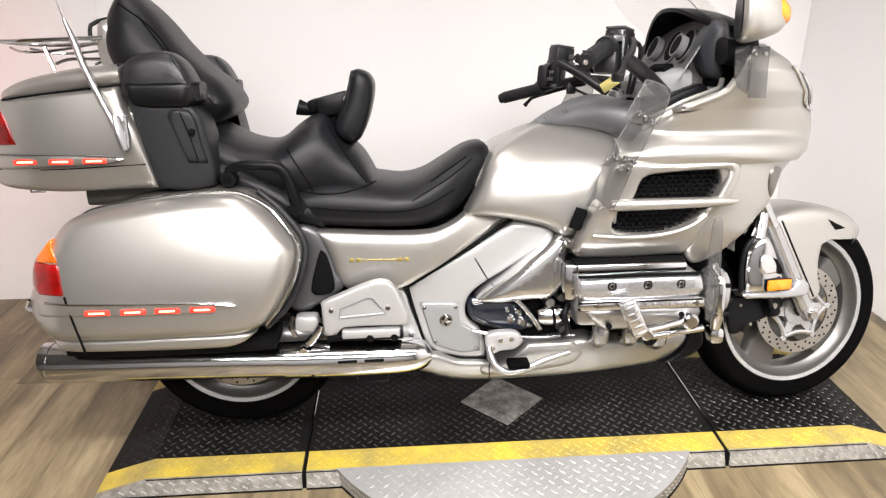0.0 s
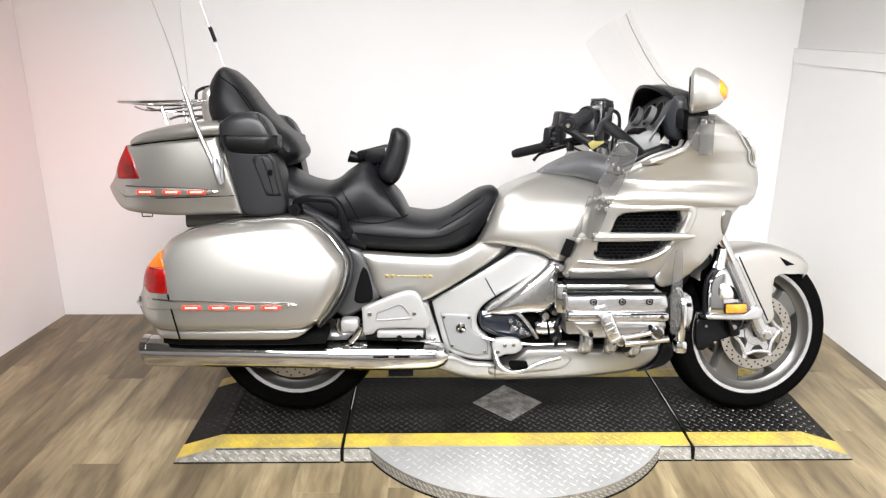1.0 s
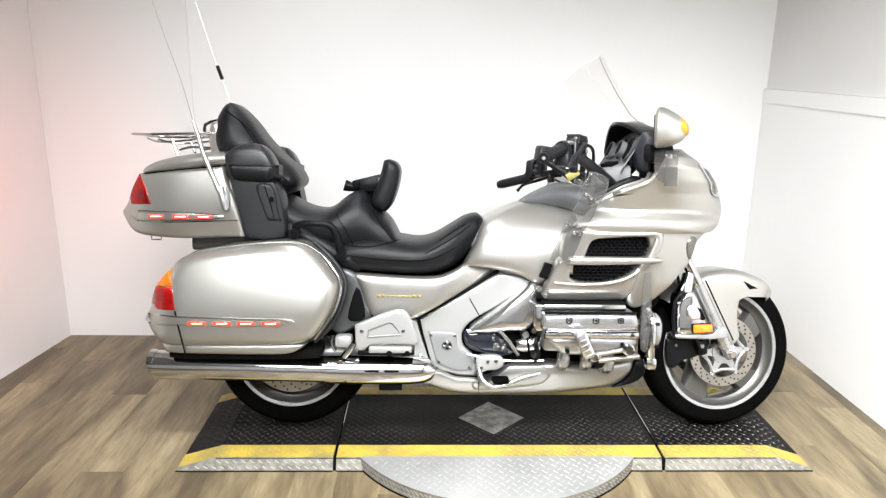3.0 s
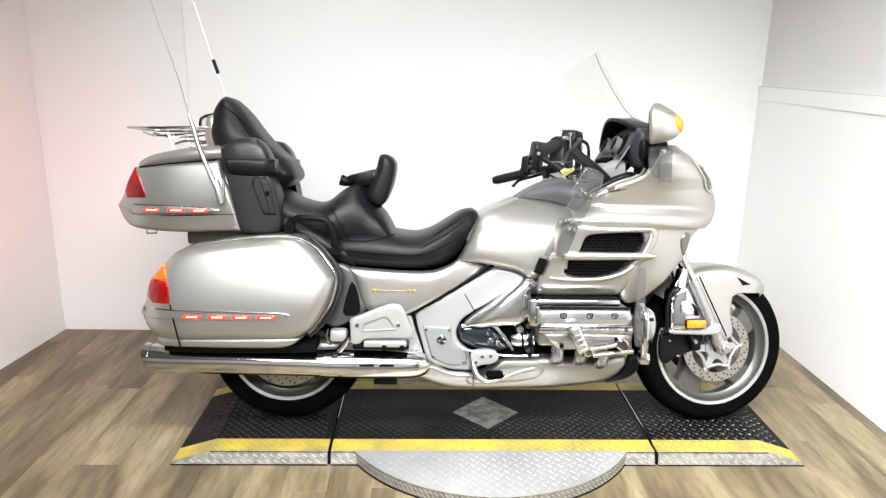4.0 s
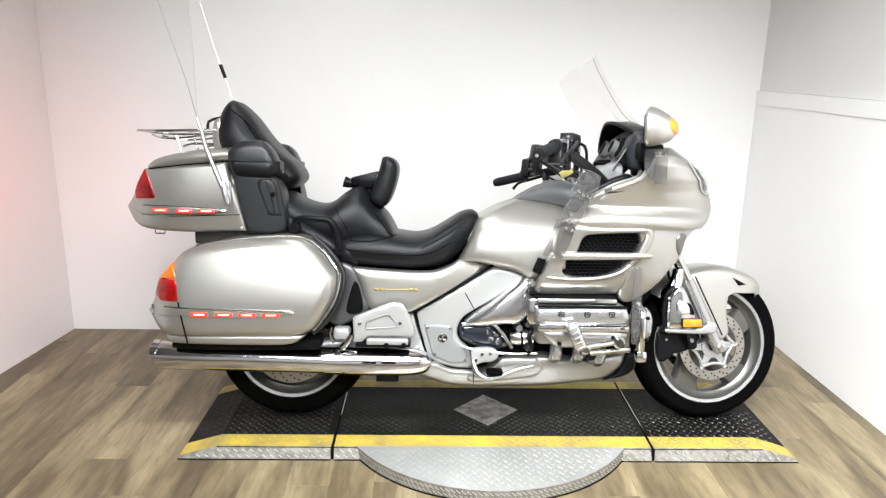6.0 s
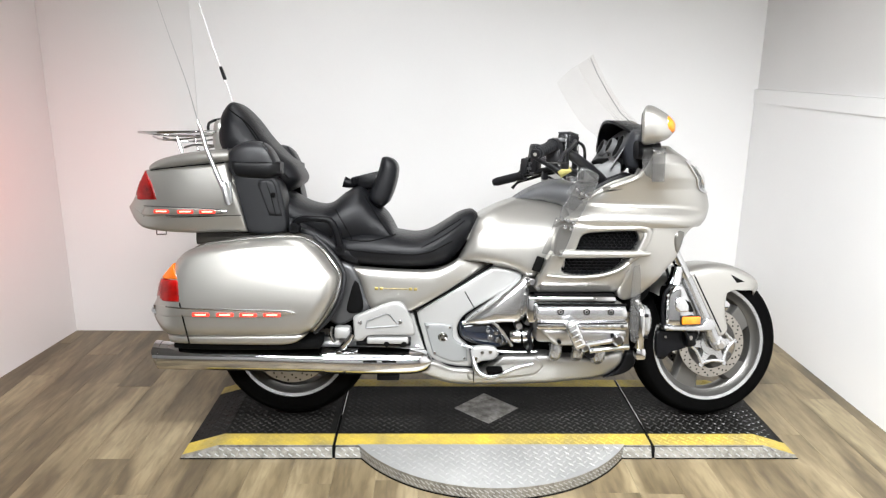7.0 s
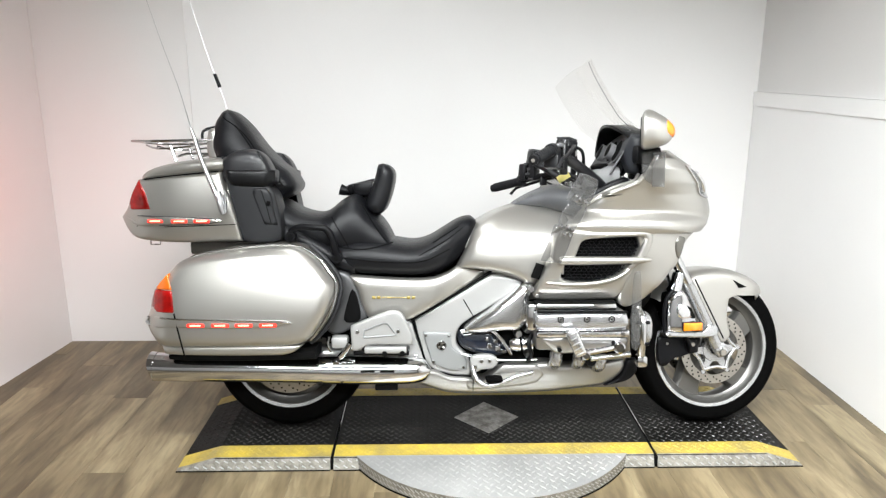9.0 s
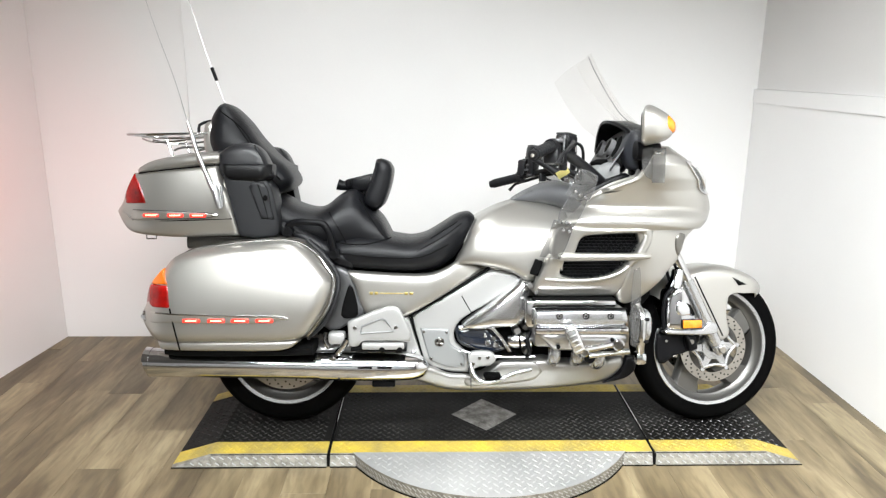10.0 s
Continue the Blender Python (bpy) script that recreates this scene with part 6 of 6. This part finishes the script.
    part("gap", tube([(-0.335, -0.172, 0.415), (-0.315, -0.172, 0.335), (-0.280, -0.172, 0.240), (-0.198, -0.168, 0.204), (-0.120, -0.166, 0.198)], 0.0045, 6), MATT, fp, "dark panel gap", s)
    rear = [(-0.400, 0.420), (-0.345, 0.412), (-0.322, 0.335), (-0.286, 0.245), (-0.34, 0.27), (-0.42, 0.30), (-0.43, 0.37)]
    rp = part("rear_plate", pillow(rear, -0.176, 0.008, 0.006, 0.03, sharp=(0, 1, 3)), SILVERPAINT, bike, "small silver frame plate", s)
    for x, z in ((-0.352, 0.362), (-0.328, 0.283)):
        part("bolt", disc((x, -0.182, z), 0.009, 0.008, seg=6), CHROME, rp, "", s)
    # passenger footboard
    fb = new("passenger_footboard")
    fb.parent = bike
    fb["label"] = "folded silver passenger footboard"
    board = [(-0.554, 0.330), (-0.558, 0.418), (-0.545, 0.425), (-0.425, 0.471), (-0.390, 0.472), (-0.370, 0.456), (-0.336, 0.378), (-0.338, 0.352), (-0.505, 0.350), (-0.522, 0.332)]
    part("plate", pillow(board, -0.292, 0.008, 0.006, 0.02, sharp=(0, 1, 6, 7)), SILVERPAINT, fb, "", s)
    part("inset", tube([(-0.512, -0.294, 0.380), (-0.508, -0.294, 0.405), (-0.440, -0.294, 0.432), (-0.425, -0.294, 0.428), (-0.395, -0.294, 0.388), (-0.512, -0.294, 0.380)], 0.003, 6, straight=True), BADGEPAINT, fb, "raised outline", s)
    for x, z in ((-0.532, 0.400), (-0.388, 0.402)):
        part("screw", disc((x, -0.297, z), 0.007, 0.006), CHROME, fb, "", s)
    part("hinge", box((-0.434, -0.285, 0.334), (0.150, 0.03, 0.024), 0.006), SILVERPAINT, fb, "", s)
    part("bracket", box((-0.45, -0.24, 0.318), (0.20, 0.08, 0.018), 0.005), PLASTIC, fb, "", s)
    for x in (-0.437, -0.374):
        part("bolt", disc((x, -0.302, 0.322), 0.010, 0.03), MATT, fb, "", s)
    part("link", tube([(-0.60, -0.255, 0.300), (-0.575, -0.265, 0.330), (-0.562, -0.265, 0.352)], 0.012, 10), CHROME, fb, "", s)
    part("frame_lug", box((-0.602, -0.235, 0.352), (0.062, 0.05, 0.045), 0.012), SILVERPAINT, fb, "", s)
    part("lug_clip", tube([(-0.640, -0.25, 0.375), (-0.645, -0.255, 0.345), (-0.632, -0.25, 0.318)], 0.006, 8), CHROME, fb, "", s)
    # exhaust
    ex = new("exhaust")
    ex.parent = bike
    ex["label"] = "long chrome silencer"
    part("silencer", tube([(-1.276, -0.225, 0.260), (-1.20, -0.225, 0.257), (-0.95, -0.225, 0.252), (-0.655, -0.225, 0.244)], [0.052, 0.051, 0.050, 0.048], 32), CHROME, ex, "", s)
    b = tube([(-1.294, -0.225, 0.262), (-1.272, -0.225, 0.260)], [0.0535, 0.0535], 32, straight=True)
    for v in b.verts:
        v.co.x += 0.36 * max(0, 0.285 - v.co.z) if v.co.x < -1.281 else 0
    part("tip", b, CHROME, ex, "slash-cut tip", s)
    part("heat_shield", tube([(-0.665, -0.225, 0.243), (-0.55, -0.225, 0.242), (-0.42, -0.222, 0.240), (-0.33, -0.215, 0.238), (-0.288, -0.205, 0.238), (-0.276, -0.20, 0.238)], [0.050, 0.052, 0.051, 0.047, 0.034, 0.012], 32), CHROME, ex, "chrome heat shield", s)
    b = bmesh.new()
    for x in (-0.50, -0.43):
        box((x, -0.274, 0.250), (0.052, 0.006, 0.008), 0.003, bm=b)
    part("slot", b, MATT, ex, "dark slots", s)
    part("clamp", box((-0.640, -0.24, 0.268), (0.10, 0.05, 0.022), 0.008), CHROME, ex, "", s)
    part("shield_lug", disc((-0.615, -0.265, 0.275), 0.013, 0.03), CHROME, ex, "", s)
    part("hanger", box((-0.437, -0.20, 0.172), (0.085, 0.03, 0.024), 0.005), PLASTIC, ex, "black bracket", s)
    # lower cowl
    low = [(-0.330, 0.178), (-0.283, 0.232), (-0.199, 0.203), (-0.124, 0.196), (-0.085, 0.180), (-0.02, 0.230), (0.10, 0.256), (0.160, 0.262), (0.199, 0.250), (0.340, 0.246), (0.458, 0.258), (0.448, 0.205), (0.396, 0.160), (0.234, 0.140), (0.018, 0.128), (-0.198, 0.132)]
    lc = part("belly_cowl", pillow(low, lambda x, z: -0.205 + 0.40 * max(0, 0.225 - z) + 0.12 * max(0, x - 0.2), 0.02, 0.02, 0.08, sharp=(0,)), BELLY, bike, "silver belly cowl", s)
    raised = [(-0.006, 0.250), (0.123, 0.252), (0.150, 0.214), (0.117, 0.178), (-0.008, 0.158), (-0.104, 0.150), (-0.136, 0.155), (-0.136, 0.188), (-0.090, 0.178)]
    part("raised_panel", pillow(raised, lambda x, z: -0.209 + 0.40 * max(0, 0.225 - z), 0.018, 0.005, 0.02, sharp=(0, 1, 2)), BELLY, lc, "raised panel of the cowl", s)
    part("window_strip", tube([(-0.159, -0.192, 0.292), (-0.103, -0.196, 0.281), (-0.002, -0.196, 0.268), (0.123, -0.196, 0.269)], [0.004, 0.0055, 0.005, 0.003], 8), CHROME, engine, "chrome strip under the dark cover", s)
    part("cowl_seam", tube([(-0.115, -0.2, 0.196), (-0.115, -0.198, 0.150)], 0.0015, 6), MATT, lc, "", s)
    for x, z in ((0.183, 0.262), (0.267, 0.262), (0.345, 0.250)):
        part("header_pipe", tube([(x + 0.004, -0.232, z + 0.050), (x + 0.002, -0.236, z + 0.010), (x - 0.002, -0.188, z - 0.014)], [0.024, 0.024, 0.018], 18), ALU, engine, "chrome exhaust header", s)
    part("front_flap", pillow([(0.470, 0.262), (0.500, 0.262), (0.505, 0.215), (0.470, 0.180), (0.385, 0.158), (0.440, 0.195)], -0.175, 0.01, 0.008, 0.02, sharp=(0, 1, 4)), PLASTIC, bike, "black flap ahead of the cowl", s)

# rider peg, brake pedal and guard on the right and left flanks
for s in (-1, 1):
    peg = new("rider_footpeg")
    peg.parent = bike
    peg["label"] = "chrome folding highway peg"
    b = box((0, 0, 0), (0.044, 0.036, 0.104), 0.012)
    g = part("pad", b, POLISHED, peg, "ribbed chrome pad")
    g.matrix_basis = pose(0.232, -0.362, 0.374, 0, -25, 0) if s < 0 else pose(0.232, 0.362, 0.374, 0, -25, 0)
    for k in range(5):
        part("rib", box((0, 0.0185 * s, -0.038 + 0.019 * k), (0.030, 0.004, 0.004), 0.0015), CAST, g)
    part("arm", tube([(0.268, -0.350, 0.335), (0.30, -0.345, 0.338), (0.36, -0.330, 0.345), (0.395, -0.315, 0.348)], [0.013, 0.011, 0.011, 0.014], 14), CHROME, peg, "", s)
    part("arm_pivot", disc((0.392, -0.345, 0.348), 0.021, 0.05, seg=24, bevel=0.006), CHROME, peg, "", s)
    part("peg_pivot", disc((0.268, -0.372, 0.328), 0.015, 0.04, seg=20, bevel=0.004), CHROME, peg, "", s)
    part("lower_arm", tube([(0.295, -0.31, 0.302), (0.37, -0.31, 0.310), (0.44, -0.30, 0.316)], [0.010, 0.009, 0.010], 12), CHROME, peg, "", s)
    part("oil_cap", disc((0.300, -0.305, 0.292), 0.020, 0.03), PLASTIC, engine, "black oil cap", s)
    gd = new("engine_guard")
    gd.parent = bike
    gd["label"] = "chrome engine guard with clear shield"
    part("bar", tube([(0.478, -0.255, 0.470), (0.484, -0.290, 0.440), (0.484, -0.295, 0.390), (0.484, -0.290, 0.340), (0.495, -0.255, 0.280)], 0.015, 14), CHROME, gd, "", s)
    part("foot", box((0.492, -0.262, 0.282), (0.040, 0.05, 0.046), 0.012), CHROME, gd, "", s)
    for z in (0.430, 0.352):
        part("pin", tube([(0.460, -0.300, z), (0.508, -0.300, z)], 0.0065, 10, straight=True), PLASTIC, gd, "black clamp pin", s)
    part("shield", pillow([(0.448, 0.610), (0.466, 0.618), (0.472, 0.560), (0.474, 0.40), (0.462, 0.33), (0.444, 0.34), (0.440, 0.50)], -0.310, 0.004, 0.002, 0.004, grid=0.02), SMOKE, gd, "clear acrylic shield", s)
    part("front_cover", loft([(0.47, 0.35, 0.44, 0.03), (0.49, 0.33, 0.455, 0.05), (0.525, 0.335, 0.45, 0.05), (0.54, 0.37, 0.42, 0.03)], 3, 24), ALU, gd, "rounded silver cover").location.y = 0.21 * s
    part("rider_step", box((-0.040, -0.235, 0.208), (0.062, 0.05, 0.020), 0.008), RUBBER, bike, "black rubber brake pedal pad", s)
    lever = part("pedal_arm", tube([(-0.118, -0.205, 0.250), (-0.105, -0.225, 0.205), (-0.075, -0.235, 0.185), (-0.03, -0.235, 0.188), (0.04, -0.232, 0.215), (0.105, -0.22, 0.228)], [0.010, 0.010, 0.010, 0.009, 0.009, 0.008], 12), ALU, bike, "silver pedal arm", s)
    part("pedal_plate", pillow([(-0.125, 0.282), (-0.085, 0.292), (-0.040, 0.288), (-0.022, 0.265), (-0.045, 0.240), (-0.085, 0.236), (-0.115, 0.225)], -0.215, 0.008, 0.006, 0.02), SILVERPAINT, lever, "", s)
    for x, z in ((-0.085, 0.270), (-0.055, 0.272), (-0.108, 0.248)):
        part("bolt", disc((x, -0.222, z), 0.007, 0.008, seg=6), CHROME, lever, "", s)
# black bodies put where only shade shows behind fork and fairing
part("radiator_side", loft([(0.46, 0.40, 0.66, 0.16), (0.50, 0.40, 0.70, 0.17), (0.56, 0.46, 0.72, 0.15)], 4, 20), MATT, bike, "black body for the shade behind the fork")
part("steering_head", loft([(0.45, 0.60, 0.95, 0.10), (0.60, 0.62, 0.90, 0.10), (0.68, 0.70, 0.85, 0.08)], 4, 20), MATT, bike, "black body for the shade inside the fairing")
part("swing_arm", tube([(-0.40, -0.12, 0.30), (-0.60, -0.13, 0.285), (-0.82, -0.13, 0.276)], 0.035, 14), CAST, bike, "rear swing arm")
part("side_stand", tube([(0.05, 0.17, 0.16), (0.02, 0.24, 0.07), (0.0, 0.30, -0.062)], [0.013, 0.011, 0.011], 12), STEEL, bike, "lowered side stand")
part("rear_mudguard", loft([(-1.20, 0.35, 0.62, 0.13), (-1.05, 0.45, 0.68, 0.14), (-0.80, 0.55, 0.68, 0.14)], 3.5, 20), PLASTIC, bike, "black rear mudguard")

# ---- floor planks ----
def plank_mesh(w, length):
    b = box((0, 0, -0.002), (w - 0.0006, length - 0.0006, 0.004), 0.0003, segs=1)
    me = bpy.data.meshes.new("plank")
    b.to_mesh(me)
    b.free()
    me.materials.append(OAK)
    return me


def planks():
    """Single boards in the booth; the boards of the shop beyond are one sheet of boards."""
    w = 0.152
    meshes = {}
    far = bmesh.new()
    rng = random.Random(5)
    x = -2.75 - 8 * w
    while x < 3.5:
        y = -6.4 - rng.random() * 1.1
        while y < 1.4:
            y0, y1 = max(y, -6.4), min(y + 1.22, 1.38)
            if y1 - y0 > 0.02:
                length = round(y1 - y0, 2)
                mid = (x + w / 2, (y0 + y1) / 2, 0)
                if -2.75 < mid[0] < 1.62 and y1 > -3.6:
                    if length not in meshes:
                        meshes[length] = plank_mesh(w, length)
                    ob = new("plank", meshes[length])
                    ob.location = mid
                    ob.parent = floor
                else:
                    box((mid[0], mid[1], -0.002), (w - 0.0012, length - 0.0012, 0.004), 0, bm=far)
            y += 1.22
        x += w
    part("far_planks", far, OAK, floor, "", smooth=0)["kind"] = "stuff"


planks()
